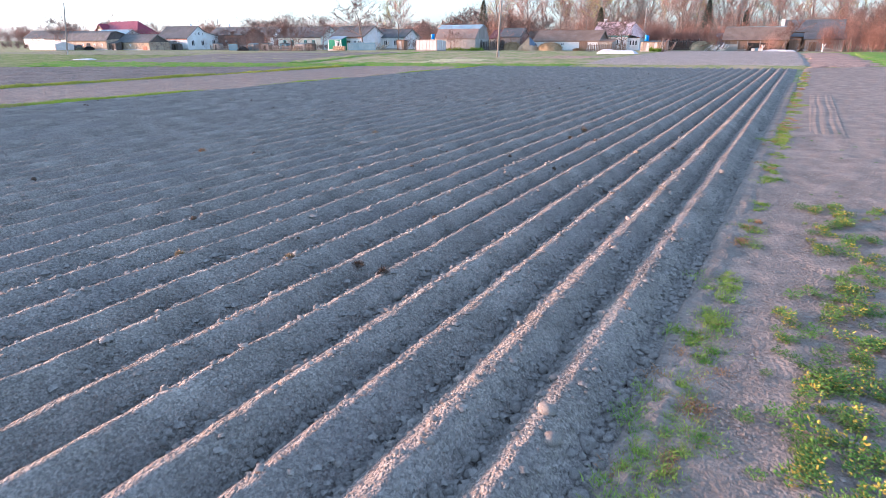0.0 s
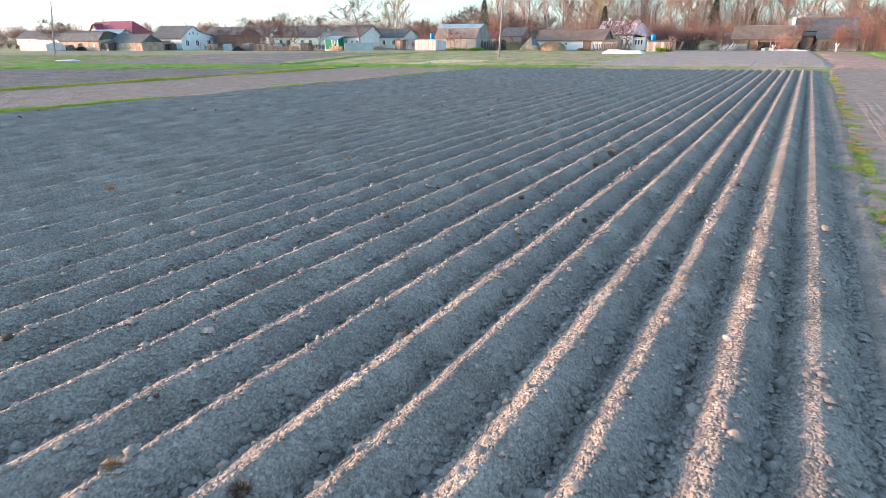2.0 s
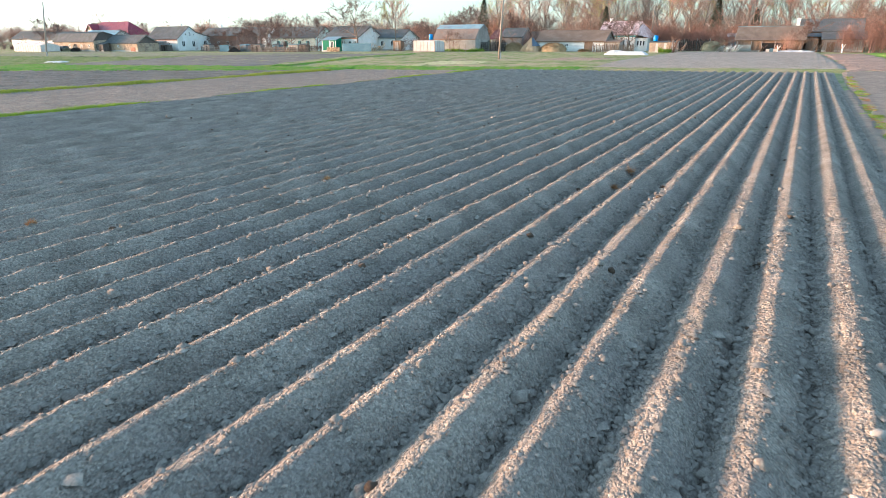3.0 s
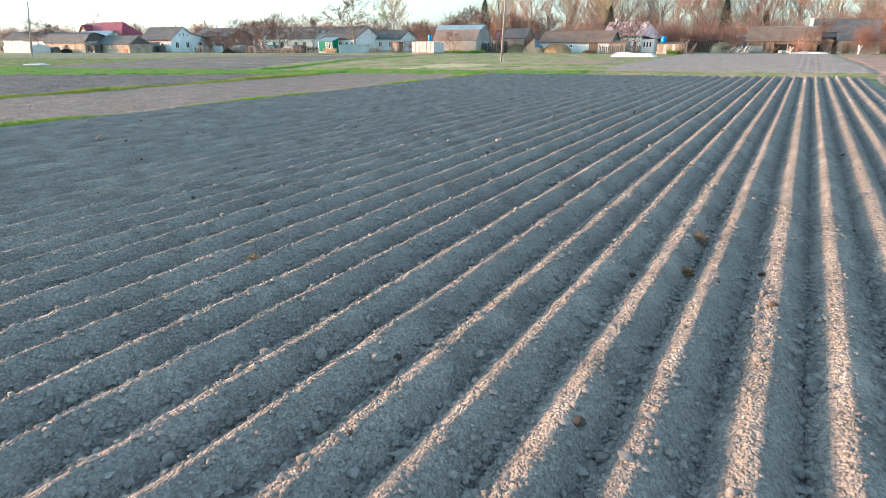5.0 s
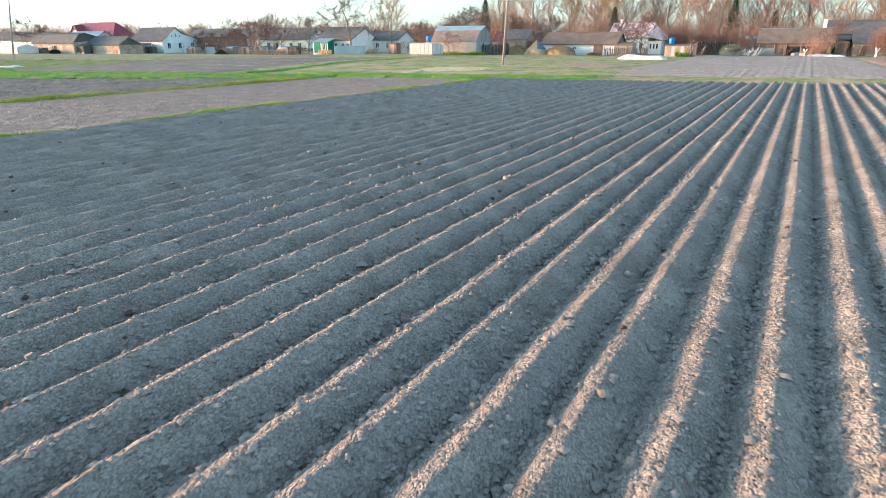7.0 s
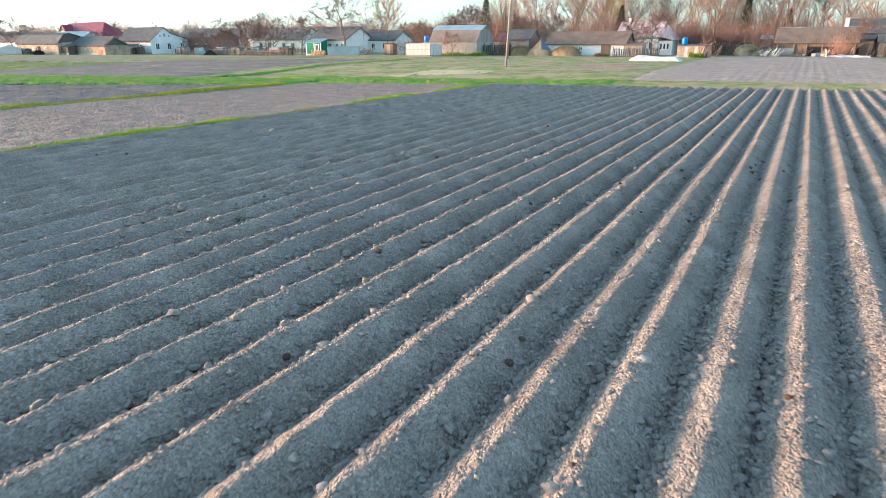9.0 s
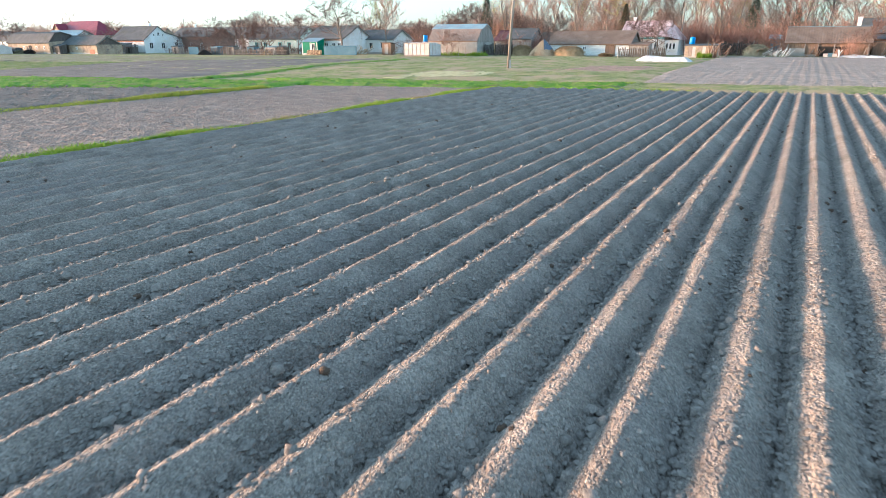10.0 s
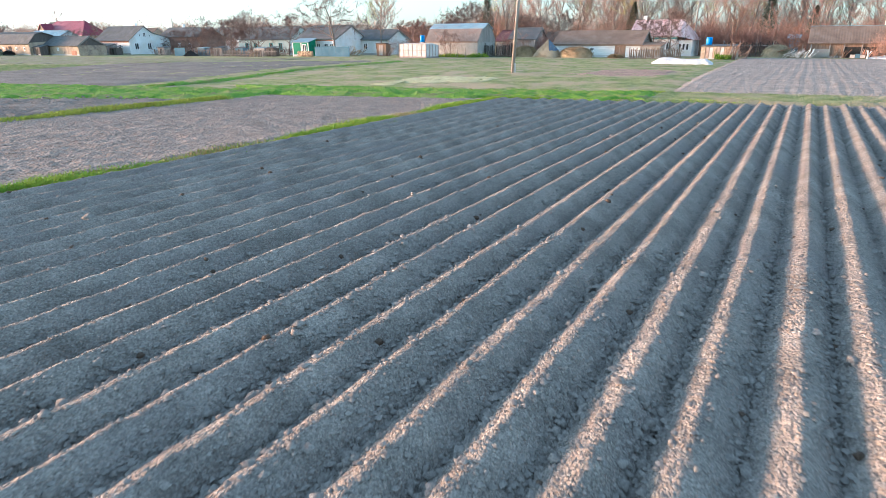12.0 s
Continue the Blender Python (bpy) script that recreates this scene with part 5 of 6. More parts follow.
for x, y, s, k in ((-142.6, 93.5, 0.6, 0), (-143.0, 90.5, 0.5, 2), (-53.0, 97.6, 0.75, 1)):
    put(BUSH[k], x, y, s, 70 * s * (k + 1), "round bare shrub with pinkish brown twigs")
for x, y, s in ((-66.8, 140, 0.95), (-34, 141, 0.75), (-9.8, 150, 0.88), (-2, 160, 0.7)):
    put(SPRUCE, x, y, s, 40 * s)
for x, y, s in ((-132, 106, 0.55), (-128.5, 105, 0.6), (-125, 104, 0.5), (-121, 103.5, 0.5), (-118, 104, 0.55), (-110, 103, 0.45), (-106, 104, 0.5), (-100, 105, 0.5), (-96, 104, 0.5), (-139, 104, 0.4), (-152, 98, 0.4), (-162, 97, 0.6),
                (-180, 84, 0.7), (-186, 82, 0.8), (-192, 86, 0.9), (-70, 106, 0.5), (-66, 108, 0.7), (-62, 110, 0.8), (-60, 107, 0.6), (-46, 106.5, 0.6), (-44, 110, 0.8), (-22, 111, 0.5), (-19, 108, 0.5), (-9.8, 104, 0.55), (-10.6, 106, 0.6), (-46.8, 108, 0.9), (-41, 113, 1.0), (-125, 112, 0.6)):
    put(BUSH[1], x, y, s, 90 * s)
for model in TALL + ORCHARD + BUSH + [SPRUCE]:
    for o in (*model.children_recursive, model):
        bpy.data.objects.remove(o)


# ---- clods, stones and plants on the soil ----
def ico(sub=0):
    bm = bmesh.new()
    bmesh.ops.create_icosphere(bm, subdivisions=1 + sub, radius=1.0)
    v = np.array([q.co[:] for q in bm.verts])
    f = np.array([[q.index for q in p.verts] for p in bm.faces])
    bm.free()
    return v, f


OCTA_V = np.array([(1, 0, 0), (-1, 0, 0), (0, 1, 0), (0, -1, 0), (0, 0, 1), (0, 0, -1)], float)
OCTA_F = np.array([(0, 2, 4), (2, 1, 4), (1, 3, 4), (3, 0, 4), (2, 0, 5), (1, 2, 5), (3, 1, 5), (0, 3, 5)])


def pebbles(name, label, xy, size, shape_v, shape_f, mat, seed, sink=0.25, bed=None):
    """Many small lumps pressed into the field, one mesh."""
    r = np.random.default_rng(seed)
    n, k = len(xy), len(shape_v)
    z = (bed or field_height)(xy[:, 0], xy[:, 1]) + 0.005
    V = shape_v[None] * (1 + r.uniform(-0.35, 0.35, (n, k, 1)))
    V = V * np.stack([size * r.uniform(0.8, 1.3, n), size * r.uniform(0.8, 1.3, n), size * r.uniform(0.55, 0.95, n)], -1)[:, None]
    a = r.uniform(0, 6.283, n)
    c, s = np.cos(a)[:, None], np.sin(a)[:, None]
    X = V[..., 0] * c - V[..., 1] * s + xy[:, :1]
    Y = V[..., 0] * s + V[..., 1] * c + xy[:, 1:]
    Z = V[..., 2] + (z + size * (0.55 - sink))[:, None]
    F = shape_f[None] + (np.arange(n) * k)[:, None, None]
    ob = new(name, soup_mesh(name, np.stack([X, Y, Z], -1).reshape(-1, 3), F.reshape(-1, 3), mat))
    return tagged(ob, label, "soil clods", kind="stuff")


def flat_bed(x, y):
    return ground_z(x, y) + 0.03


def scatter(n, x0, x1, y0, y1, seed, furrow=0.6, patchy=True):
    """Places on the field; furrow: the share that rolls down beside the ridges."""
    r = np.random.default_rng(seed)
    p = np.stack([r.uniform(x0, x1, n), r.uniform(y0, y1, n)], -1)
    if patchy:
        keep = value_noise(p[:, 0] * 0.7, p[:, 1] * 0.7, seed + 1) + 0.6 * value_noise(p[:, 0] * 3, p[:, 1] * 3, seed + 2) > r.uniform(-1.1, 0.7, n)
        p = p[keep]
    u = ridge_phase(p[:, 0], p[:, 1])
    to = (np.floor(u) + 0.5 - u) * PITCH
    roll = r.random(len(p)) < furrow
    p[:, 0] += np.where(roll, to * r.uniform(0.55, 1.0, len(p)) + r.normal(0, 0.05, len(p)), 0)
    ok = (p[:, 0] > FIELD_LEFT + 0.2) & (p[:, 0] < FIELD_RIGHT - 0.1) & (p[:, 1] < field_end(p[:, 0]) - 0.2)
    return p[ok]


HALF_V = OCTA_V[:5] * (1, 1, 0.85)
HALF_F = OCTA_F[:4]
BLOCK_V = np.array([(1, 0.1, -0.3), (-0.1, 1, -0.3), (-1, -0.1, -0.3), (0.1, -1, -0.3), (0.55, 0.45, 0.6), (-0.5, 0.5, 0.7), (-0.5, -0.55, 0.55), (0.5, -0.5, 0.65)])
BLOCK_F = np.array([(0, 1, 4), (1, 5, 4), (1, 2, 5), (2, 6, 5), (2, 3, 6), (3, 7, 6), (3, 0, 7), (0, 4, 7), (4, 5, 6), (4, 6, 7)])
q = scatter(170000, -7.5, 12.2, -16.5, 19, 71, 0.45)
q = q[np.abs((q[:, 0] - 3.6) * 0.883 + (q[:, 1] + 0.6) * 0.470) < 6.0]          # the strip that is walked past nearest
pebbles("soil_crumbs", "fine crumbs of dry grey soil over the ridges", q, np.random.default_rng(72).gamma(2.5, 0.0058, len(q)) + 0.006, HALF_V, HALF_F, CLOD, 73)
q = scatter(60000, -9, 12.2, -16.5, 24, 81, 0.86)
pebbles("soil_clods", "small dry soil clods lying in the furrows", q, np.random.default_rng(82).gamma(3.0, 0.006, len(q)) + 0.007, HALF_V, HALF_F, CLOD, 83)
q = scatter(22000, -17, 12.2, -14, 46, 91, 0.93)
pebbles("soil_clods", "dry soil clods scattered over the whole field", q, np.random.default_rng(92).gamma(3.0, 0.006, len(q)) + 0.009, BLOCK_V, BLOCK_F, CLOD, 93)

q = scatter(60000, -7.5, 12.2, -16.5, 19, 84, 0.95)
q = q[np.abs((q[:, 0] - 3.6) * 0.883 + (q[:, 1] + 0.6) * 0.470) < 6.0]
pebbles("soil_clods", "angular grey clods crowded along the furrow bottoms", q, np.random.default_rng(85).gamma(3.5, 0.0062, len(q)) + 0.006, BLOCK_V, BLOCK_F, CLOD, 86)

q = scatter(52000, -16.2, -5.0, -8, 42, 87, 0.96)
pebbles("soil_clods", "grey clods scattered over the far ridges", q, np.random.default_rng(88).gamma(2.2, 0.0065, len(q)) + 0.009, HALF_V, HALF_F, CLOD, 89)


def on_crests(n, y0, y1, seed):
    """Places strung along the tops of the ridges."""
    r = np.random.default_rng(seed)
    k = r.integers(-25, 17, n)
    y = r.uniform(y0, y1, n)
    x = crest_x(k + r.normal(0, 0.035, n))
    ok = (x > FIELD_LEFT + 0.2) & (y < field_end(x) - 1.2)
    return np.stack([x, y], -1)[ok]


q = on_crests(64000, -15, 44, 98)
pebbles("crest_crumbs", "dry crumbs strung along the ridge crests", q, np.random.default_rng(99).gamma(2.0, 0.0026, len(q)) + 0.007, HALF_V, HALF_F, CLOD, 94, 0.1)

CLOD_V, CLOD_F = ico(1)


def lump_mesh(name, seed, mat):
    r = np.random.default_rng(seed)
    d = CLOD_V / np.linalg.norm(CLOD_V, axis=1)[:, None]
    k = 1 + 0.4 * value_noise(d[:, 0] * 2 + 7, d[:, 1] * 2 + d[:, 2] * 1.7, seed) + r.uniform(-0.1, 0.1, len(d))
    return soup_mesh(name, d * k[:, None] * (1.0, 0.85, 0.68), CLOD_F, mat)


LUMPS = [lump_mesh("soil_clod", 400 + i, CLOD) for i in range(5)]
STONES = [lump_mesh("field_stone", 450 + i, STONE) for i in range(3)]


def lay(mesh, name, label, category, x, y, size, turn, group):
    z = float(field_height(np.array([x]), np.array([y]))[0])
    ob = new(name, mesh)
    ob.matrix_world = pose(x, y, z + 0.22 * size, 0, 0, turn) @ Matrix.Scale(size, 4)
    return tagged(ob, label, category, group)


r5 = random.Random(5)
q = scatter(900, -10, 12.1, -16, 26, 95, 0.7, False)[:170]
for i, (x, y) in enumerate(q):
    lay(LUMPS[i % 5], "soil_clod", "large dry grey-brown soil clod on the ridges", "soil clod", float(x), float(y), r5.uniform(0.022, 0.05), r5.uniform(0, 360), "large clods on the field")
for i in range(110):
    y = -15.6 + 15 * r5.random() ** 1.6
    lay(LUMPS[i % 5], "soil_clod", "round pale soil clod at the foot of the last ridge", "soil clod", r5.gauss(12.08, 0.06), y, r5.uniform(0.02, 0.055), r5.uniform(0, 360), "clods along the last furrow")
DUNGS = [lump_mesh("manure_clump", 470 + i, DUNG) for i in range(4)]
q = np.concatenate([scatter(700, -16, 11.0, -13, 34, 97, 0.5, False)[:230], scatter(400, -16, 2.0, -6, 30, 197, 0.3, False)[:130]])
for i, (x, y) in enumerate(q):
    lay(DUNGS[i % 4], "manure_clump", "dark brown clump of manure on the ridges", "manure", float(x), float(y), r5.uniform(0.022, 0.06), r5.uniform(0, 360), "dark clumps on the field")
q = scatter(200, 9.0, 12.2, -16.2, -9, 96, 0.8, False)[:45]
for i, (x, y) in enumerate(q):
    lay(LUMPS[i % 5], "soil_clod", "large pale soil clod by the field edge", "soil clod", float(x), float(y), r5.uniform(0.03, 0.07), r5.uniform(0, 360), "large clods on the field")
for i, (x, y, s) in enumerate(((7.3, -6.4, 0.055), (11.06, -8.4, 0.06), (0.55, 3.1, 0.055), (6.64, -3.2, 0.05), (2.1, 5.9, 0.06), (-5.0, 5.4, 0.06), (-2.9, 7.1, 0.05), (10.9, -9.2, 0.05))):
    lay(STONES[i % 3], "field_stone", "pale grey stone lying on a soil ridge", "stone", x, y, s, i * 50, "stones on the field")


def blades(name, label, xy, base_z, height, mat, seed, width=0.012, lean=0.45, category="grass"):
    r = np.random.default_rng(seed)
    n = len(xy)
    h = height * r.uniform(0.5, 1.3, n) * (0.9 + 0.6 * value_noise(xy[:, 0] * 0.6, xy[:, 1] * 0.6, seed + 3))
    a = r.uniform(0, 6.283, n)
    side = np.stack([np.cos(a), np.sin(a), 0 * a], -1) * (width * r.uniform(0.6, 1.3, n))[:, None]
    b = r.uniform(0, 6.283, n)
    out = np.stack([np.cos(b), np.sin(b), 0 * b], -1) * (h * lean * r.uniform(0.2, 1.3, n))[:, None]
    p0 = np.stack([xy[:, 0], xy[:, 1], base_z], -1)
    up = np.array([0, 0, 1.0])
    mid = p0 + out * 0.35 + up * (h * 0.6)[:, None]
    tip = p0 + out + up * h[:, None]
    V = np.stack([p0 - side, p0 + side, mid + side * 0.7, mid - side * 0.7, tip], 1).reshape(-1, 3)
    i = (np.arange(n) * 5)[:, None]
    F = np.concatenate([i + [[0, 1, 2]], i + [[0, 2, 3]], i + [[3, 2, 4]]])
    ob = new(name, soup_mesh(name, V, F, mat))
    return tagged(ob, label, category, kind="stuff")


def balk_x(y):
    """The grass balk along the far side of the ridges."""
    return np.interp(y, [-20, -5, 2, 8, 20, 30, 42], [-18.9, -18.0, -17.2, -16.65, -16.35, -16.7, -16.9])


def zero(p, lift=0.0):
    return ground_z(p[:, 0], p[:, 1]) + lift


r6 = np.random.default_rng(61)
y = r6.uniform(-8, 41.5, 48000)
x = balk_x(y) + r6.normal(0, 0.42, len(y)) * (0.75 + 0.55 * value_noise(y * 0.45, y * 0, 60)) + 0.25 * value_noise(y * 0.3, y * 0 + 7, 59)
thick = value_noise(y * 0.35, y * 0 + 2, 62) > r6.uniform(-1.6, 0.35, len(y))
p = np.stack([x, y], -1)[thick]
blades("grass_balk", "narrow balk of fresh green grass beside the ridges", p, zero(p, 0.02), 0.14, GRASS, 63, 0.011, 1.0)
p = np.stack([x, y], -1)[~thick][:6000]
blades("dry_grass_balk", "dry straw-coloured grass along the balk", p, zero(p, 0.0), 0.13, GRASS_OLD, 64, 0.02)
y = r6.uniform(-8, 33.5, 26000)
p = np.stack([-30.6 + r6.normal(0, 0.4, len(y)), y], -1)
p = p[value_noise(p[:, 1] * 0.4, p[:, 1] * 0 + 6, 65) > r6.uniform(-1.5, 0.6, len(p))]
blades("grass_balk", "thin balk of yellow-green grass between the bare plots", p, zero(p, 0.03), 0.15, YELLOW_GRASS, 66, 0.014, 1.0)


def in_quad(n, corners, seed):
    r = np.random.default_rng(seed)
    u, v = r.random(n), r.random(n)
    c = np.array(corners, float)
    return (c[0] * ((1 - u) * (1 - v))[:, None] + c[1] * (u * (1 - v))[:, None] + c[2] * (u * v)[:, None] + c[3] * ((1 - u) * v)[:, None])


p = np.concatenate([in_quad(22000, [(-31, 37.0), (-9.0, 43.4), (-9.0, 49.0), (-39, 41.5)], 1), in_quad(11000, [(-64, 17), (-30.6, 33.4), (-30.3, 40), (-76, 27)], 2),
                    in_quad(5000, [(-17.5, 41.2), (-4, 44.8), (-4, 45.6), (-17.5, 43.4)], 3), in_quad(5000, [(-44, 37.5), (-42.5, 37.5), (-47.2, 78), (-49.2, 78)], 4)])
p = p[value_noise(p[:, 0] * 0.5, p[:, 1] * 0.5, 67) > RNG.uniform(-1.0, 0.6, len(p))]
blades("tall_grass", "thick bright green grass across the field ends", p, zero(p), 0.10, GRASS, 68, 0.014, 1.0)
p = np.concatenate([in_quad(5000, [(-9, 43.6), (13.4, 49.4), (13.6, 51), (-9, 46)], 5), in_quad(9000, [(-148, 42), (-86, 70), (-75, 95), (-148, 84)], 7)])
p = p[value_noise(p[:, 0] * 0.4, p[:, 1] * 0.4, 69) > RNG.uniform(-0.8, 0.8, len(p))]
blades("dry_grass", "dry straw-coloured grass over the meadow and headland", p, zero(p), 0.06, GRASS_OLD, 70, 0.01, 1.0)

q = in_quad(16000, [(-30, -8), (-18.2, -8), (-18.2, 40), (-30, 36)], 11)
pebbles("soil_clods", "dry soil clods on the harrowed plot", q, np.random.default_rng(12).gamma(2.5, 0.009, len(q)) + 0.01, HALF_V * (1, 1, 0.7), HALF_F, CLOD, 13, 0.3, flat_bed)
q = in_quad(9000, [(-58, -5), (-31.2, -5), (-31.2, 32.5), (-58, 25)], 14)
pebbles("soil_clods", "rough dark clods on the dug plot", q, np.random.default_rng(15).gamma(2.5, 0.011, len(q)) + 0.015, OCTA_V, OCTA_F, CLOD, 16, 0.3, flat_bed)
q = np.concatenate([in_quad(9000, [(12.6, -17), (16.5, -17), (18.0, 20), (13.2, 20)], 17), in_quad(14000, [(12.2, -16.5), (14.6, -16.5), (14.8, -3), (12.2, -3)], 18)])
pebbles("dirt_crumbs", "small clods and stones on the bare dirt", q, np.random.default_rng(18).gamma(2.0, 0.0034, len(q)) + 0.004, HALF_V, HALF_F, CLOD, 19, 0.5, lambda x, y: 0 * x + 0.06)

p = in_quad(1600, [(-59, 96.8), (-46, 98.0), (-46, 99.4), (-59, 99.4)], 28)
blades("tall_weeds", "green and yellow weeds along the barn foot", p, zero(p), 0.5, GRASS, 29, 0.03, 0.6)
p = in_quad(500, [(-13.2, 103.4), (-11.4, 103.4), (-11.2, 105.2), (-13.0, 105.4)], 30)
blades("tall_weeds", "bright yellow-green weeds beside the garden shack", p, zero(p), 1.0, GRASS, 31, 0.04, 0.5)
# grass edge between the ridges and the track
VERGE_CLUMPS = ((12.62, -3.4), (12.66, -4.3), (12.63, -6.8), (12.64, -8.1), (12.59, -9.1), (12.51, -10.95), (12.58, -11.25), (12.53, -12.05), (12.57, -12.4), (12.47, -12.75), (12.62, -12.95), (12.47, -13.6), (12.46, -14.2), (12.67, -14.35), (12.46, -14.76), (12.45, -15.0), (12.39, -14.48), (12.35, -15.25))
r8 = np.random.default_rng(77)
green, rusty = [], []
for i, (x, y) in enumerate(VERGE_CLUMPS + tuple((12.62 + 0.011 * (yy + 3) + r8.normal(0, 0.09), yy) for yy in -2.5 + 46 * r8.random(60))):
    for k in range(7):
        at = np.array([x, y]) + r8.normal(0, 1, 2) * (0.10, 0.26 if y < -2 else 0.4)
        q = at + r8.normal(0, 1, (int(r8.uniform(60, 190)), 2)) * r8.uniform(0.03, 0.10)
        (rusty if r8.random() < (0.5 if i % 4 == 3 else 0.16) else green).append(q)
p = np.concatenate(green)
blades("verge_grass", "low ragged grass clumps along the field edge", p, zero(p, 0.06), 0.035, VERGE, 78, 0.0045, 1.6)
p = np.concatenate(rusty)
blades("dry_verge_grass", "dry rusty grass in the verge", p, zero(p, 0.06), 0.035, RUST_GRASS, 80, 0.0045, 1.6)


def weed_meshes(seed, n, reach):
    """Leaves of a low weed: oval blades on a rosette of stalks."""
    r = random.Random(seed)
    v, f = [], []
    for i in range(n):
        a, d = r.uniform(0, 6.283), reach * math.sqrt(r.random())
        c = Vector((d * math.cos(a), d * math.sin(a), r.uniform(0.005, 0.085)))
        ax = Vector((math.cos(a + r.gauss(0, 0.7)), math.sin(a + r.gauss(0, 0.7)), r.uniform(-0.4, 0.9))).normalized()
        sd = ax.cross(Vector((0, 0, 1))).normalized()
        L, W = r.uniform(0.008, 0.022), r.uniform(0.005, 0.013)
        up = Vector((0, 0, 0.006))
        k = len(v)
        v += [tuple(q) for q in (c - ax * L, c - ax * L * 0.2 + sd * W, c + ax * L * 0.5 + sd * W * 0.8, c + ax * L, c + ax * L * 0.5 - sd * W * 0.8, c - ax * L * 0.2 - sd * W, c + up)]
        f += [(k, k + 6, k + 1), (k + 1, k + 6, k + 2), (k + 2, k + 6, k + 3), (k + 3, k + 6, k + 4), (k + 4, k + 6, k + 5), (k + 5, k + 6, k)]
    return Geo().add(v, f)


def weed_model(seed, yellow):
    ob = thing("weed_plant", "low leafy green weed growing on bare dirt" if not yellow else "low leafy weed with yellow leaves on bare dirt", "weed")
    part("foliage", weed_meshes(seed, 95, 0.115), WEED_LEAF, ob)
    if yellow:
        part("yellow_foliage", weed_meshes(seed + 50, 26, 0.11), WEED_YELLOW, ob)
    return ob


WEEDS = [weed_model(500 + i, i % 2) for i in range(4)]
r7 = random.Random(17)
centres = [(13.49, -6.6), (13.89, -6.8), (13.82, -7.55), (14.05, -8.4), (13.71, -8.2), (13.52, -9.0), (13.74, -10.1), (14.06, -9.5), (13.82, -10.8), (13.64, -11.0), (13.9, -11.05), (13.33, -12.0), (13.58, -12.5), (13.94, -12.0), (13.82, -12.65), (13.49, -13.1),
           (13.59, -13.4), (13.96, -12.85), (13.4, -14.0), (13.36, -14.4), (13.59, -14.15), (13.8, -13.75), (13.83, -14.2), (13.63, -11.45), (14.13, -10.1), (14.46, -6.6), (14.25, -12.4), (14.3, -11.2), (14.3, -13.2), (13.75, -14.7), (14.1, -14.0)]
for i in range(235):
    cx, cy = centres[i % len(centres)]
    x, y, s = cx + r7.gauss(0, 0.12), cy + r7.gauss(0, 0.24), r7.uniform(0.35, 1.15)
    m = WEEDS[(0, 1, 3, 2, 1, 3)[i % 6] if (i % len(centres)) % 3 else (0, 2, 1)[i % 3]]
    ob = copy_thing(m, pose(x, y, 0.07, 0, 0, r7.uniform(0, 360)) @ Matrix.Scale(s, 4))
    tagged(ob, group="weeds beside the field")
for x, y, s in ((13.25, -11.05, 0.9), (13.13, -12.1, 0.6), (12.96, -13.9, 0.7), (13.0, -13.95, 0.5), (13.09, -13.1, 0.5), (13.28, -12.3, 0.6)):
    ob = copy_thing(WEEDS[0], pose(x, y, 0.07, 0, 0, 90 * s) @ Matrix.Scale(s, 4))
    tagged(ob, group="weeds beside the field")
for i in range(30):
    x, y, s = r7.uniform(13.2, 16.5), r7.uniform(-15, 6), r7.uniform(0.25, 0.45)
    ob = copy_thing(WEEDS[i % 2 * 2], pose(x, y, 0.07, 0, 0, r7.uniform(0, 360)) @ Matrix.Scale(s, 4))
    tagged(ob, group="weeds beside the field")
for m in WEEDS:
    for o in (*m.children_recursive, m):
        bpy.data.objects.remove(o)


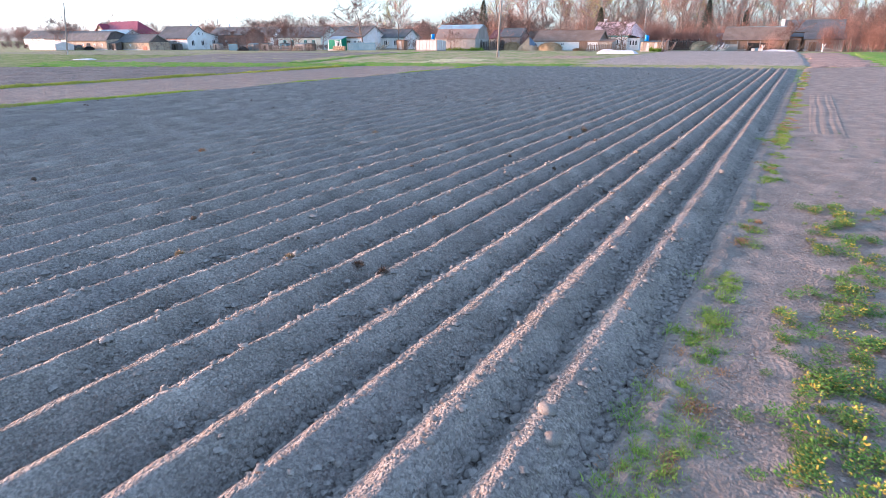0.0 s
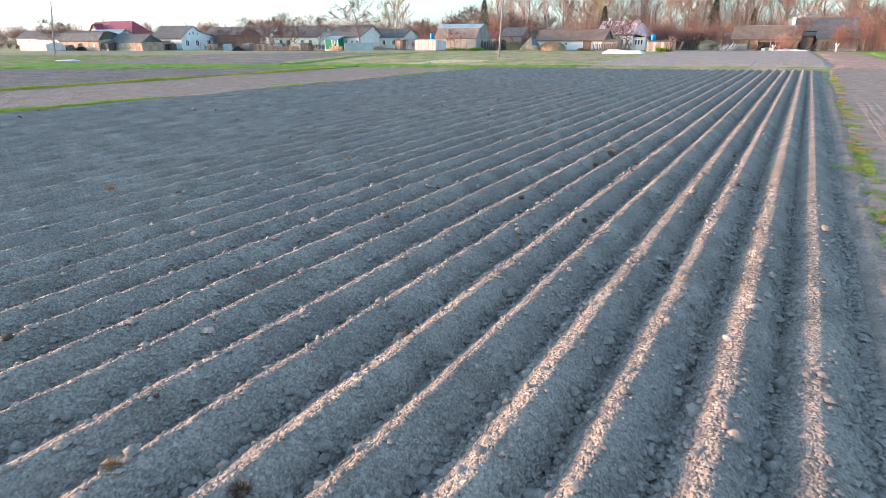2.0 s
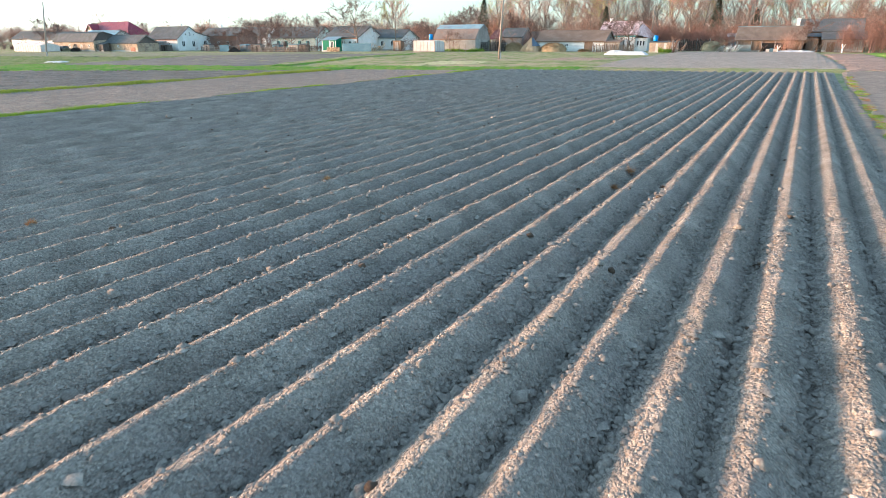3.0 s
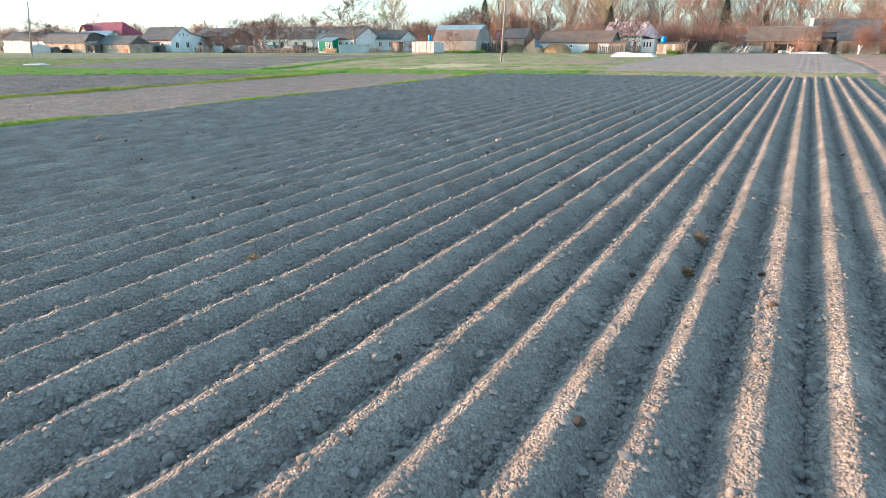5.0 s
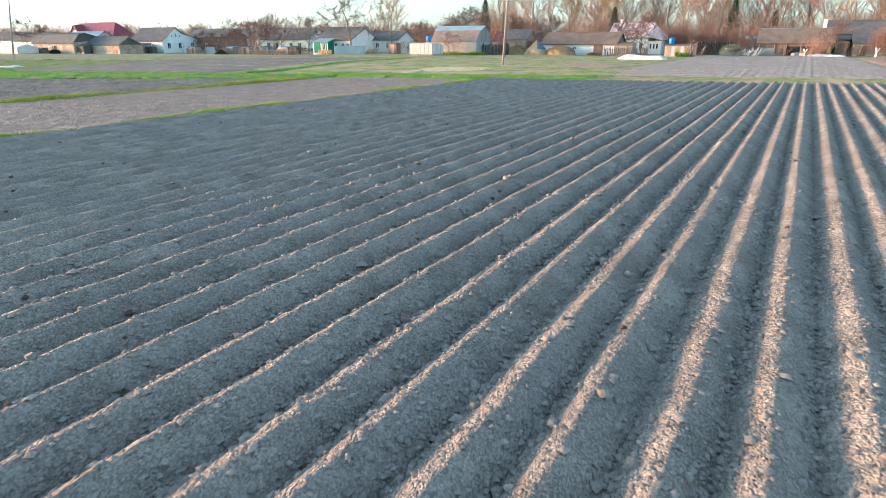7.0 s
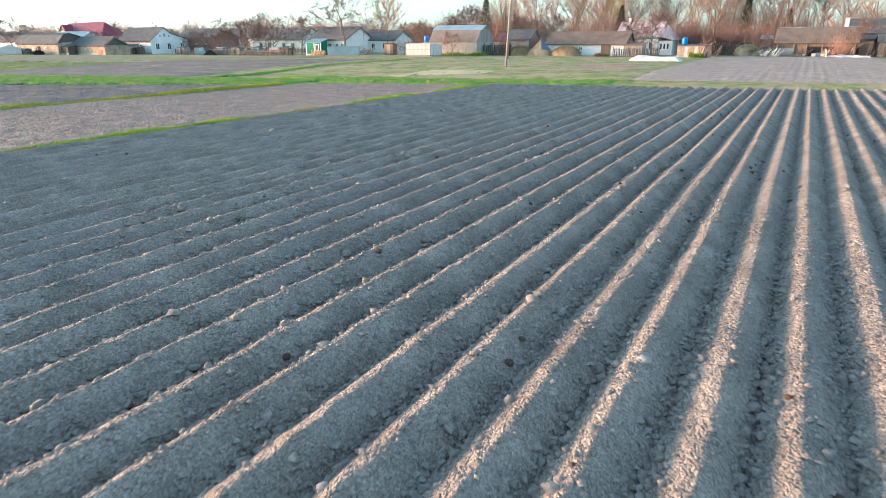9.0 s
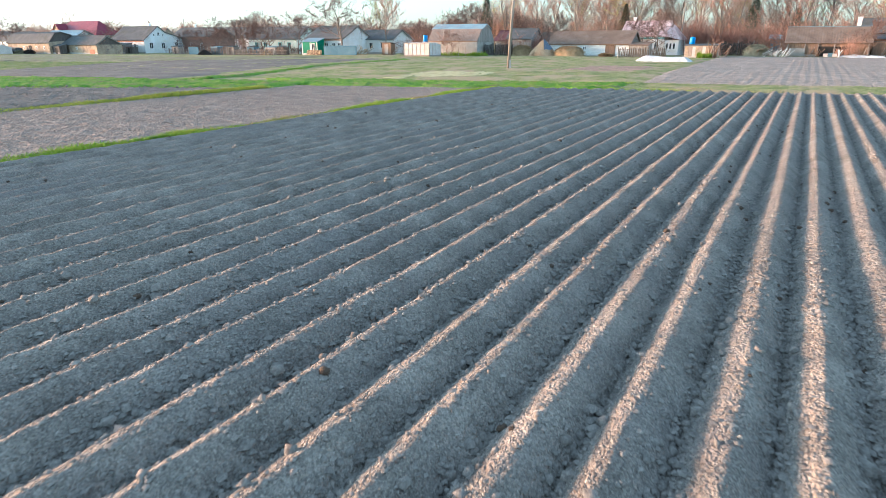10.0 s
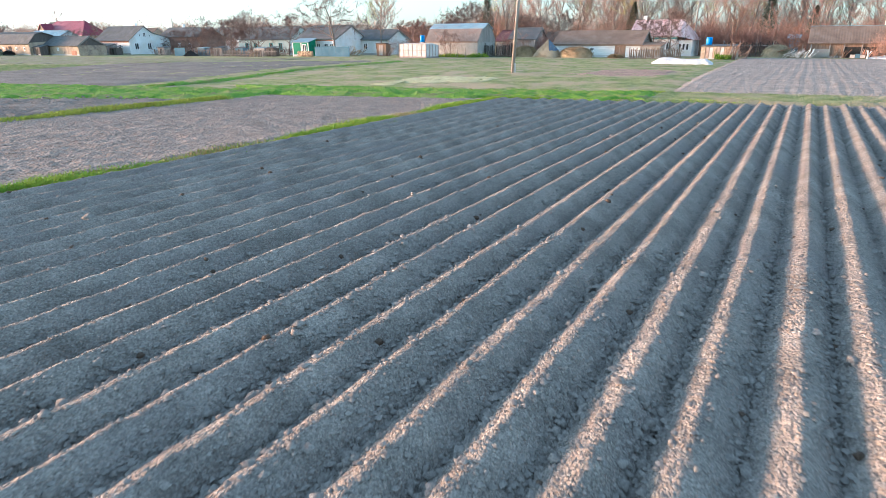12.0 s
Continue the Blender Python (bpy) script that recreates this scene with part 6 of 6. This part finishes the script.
def tuft(label, x, y, size, seed, mat, n=260, category="dry tuft"):
    r = np.random.default_rng(seed)
    z = float(field_height(np.array([x]), np.array([y]))[0])
    ob = thing("dry_tuft", label, category, (x, y, z))
    part("root_ball", lump_mesh("root_ball", seed, CLOD), CLOD, ob).matrix_local = Matrix.Scale(size * 0.45, 4)
    d = r.normal(0, 1, (n, 3))
    d[:, 2] = np.abs(d[:, 2]) * 0.8
    d /= np.linalg.norm(d, axis=1)[:, None]
    p = d * size * 0.3
    q = p + d * size * r.uniform(0.3, 0.9, n)[:, None] + r.normal(0, size * 0.15, (n, 3))
    w = np.cross(d, r.normal(0, 1, (n, 3)))
    w = w / (np.linalg.norm(w, axis=1)[:, None] + 1e-6) * 0.004
    V = np.stack([p - w, p + w, q], 1).reshape(-1, 3)
    part("straw", soup_mesh("straw", V, np.arange(3 * n).reshape(-1, 3), mat), mat, ob)
    return ob


tuft("uprooted dry rust-coloured grass tuft on a ridge", 7.12, 0.30, 0.17, 601, RUST_GRASS)
tuft("small dry rust-coloured grass tuft on a ridge", 7.16, -1.12, 0.13, 602, RUST_GRASS)
tuft("dark brown dry grass clump on a ridge", 1.98, -3.96, 0.12, 603, STRAW_DARK)
tuft("dark dry root clump between ridges", 4.45, 18.2, 0.2, 604, STRAW_DARK)
tuft("rusty dry grass tuft on a ridge", 6.07, -13.9, 0.1, 605, STRAW_DARK)
tuft("small rusty dry tuft on a ridge", 7.5, -13.3, 0.09, 606, STRAW_DARK)
tuft("dark dry root clump by a ridge", 8.40, -13.0, 0.1, 607, DUNG)
tuft("dark dry root clump by a ridge", 8.9, -13.15, 0.1, 608, DUNG)
tuft("rusty dry grass tuft on a ridge", 0.03, -8.7, 0.11, 609, RUST_GRASS)
tuft("dark dry root clump in a furrow", 10.05, -4.65, 0.09, 610, DUNG)
tuft("dark dry root clump on a ridge", 8.07, -0.85, 0.08, 611, DUNG)

# single large clods that stand out on the ridges
for i, (x, y, size) in enumerate(((0.66, 6.66, 0.075), (0.47, 6.05, 0.05), (1.70, 5.85, 0.085), (-5.41, 7.0, 0.075), (-6.68, 7.35, 0.08), (-5.02, 13.05, 0.065), (-5.04, 14.5, 0.05), (-3.79, 13.97, 0.06), (-3.77, 12.93, 0.07),
                               (-12.4, 15.3, 0.10), (-10.2, 1.2, 0.11), (11.11, -10.83, 0.07), (11.50, -14.2, 0.06), (11.8, -15.05, 0.08), (7.16, -4.2, 0.05), (1.7, -5.2, 0.08), (1.45, -5.1, 0.06), (2.25, -5.6, 0.05))):
    lay(LUMPS[i % 5], "soil_clod", "single large pale soil clod standing out on a ridge", "soil clod", x, y, size, i * 47.0, "large clods on the field")
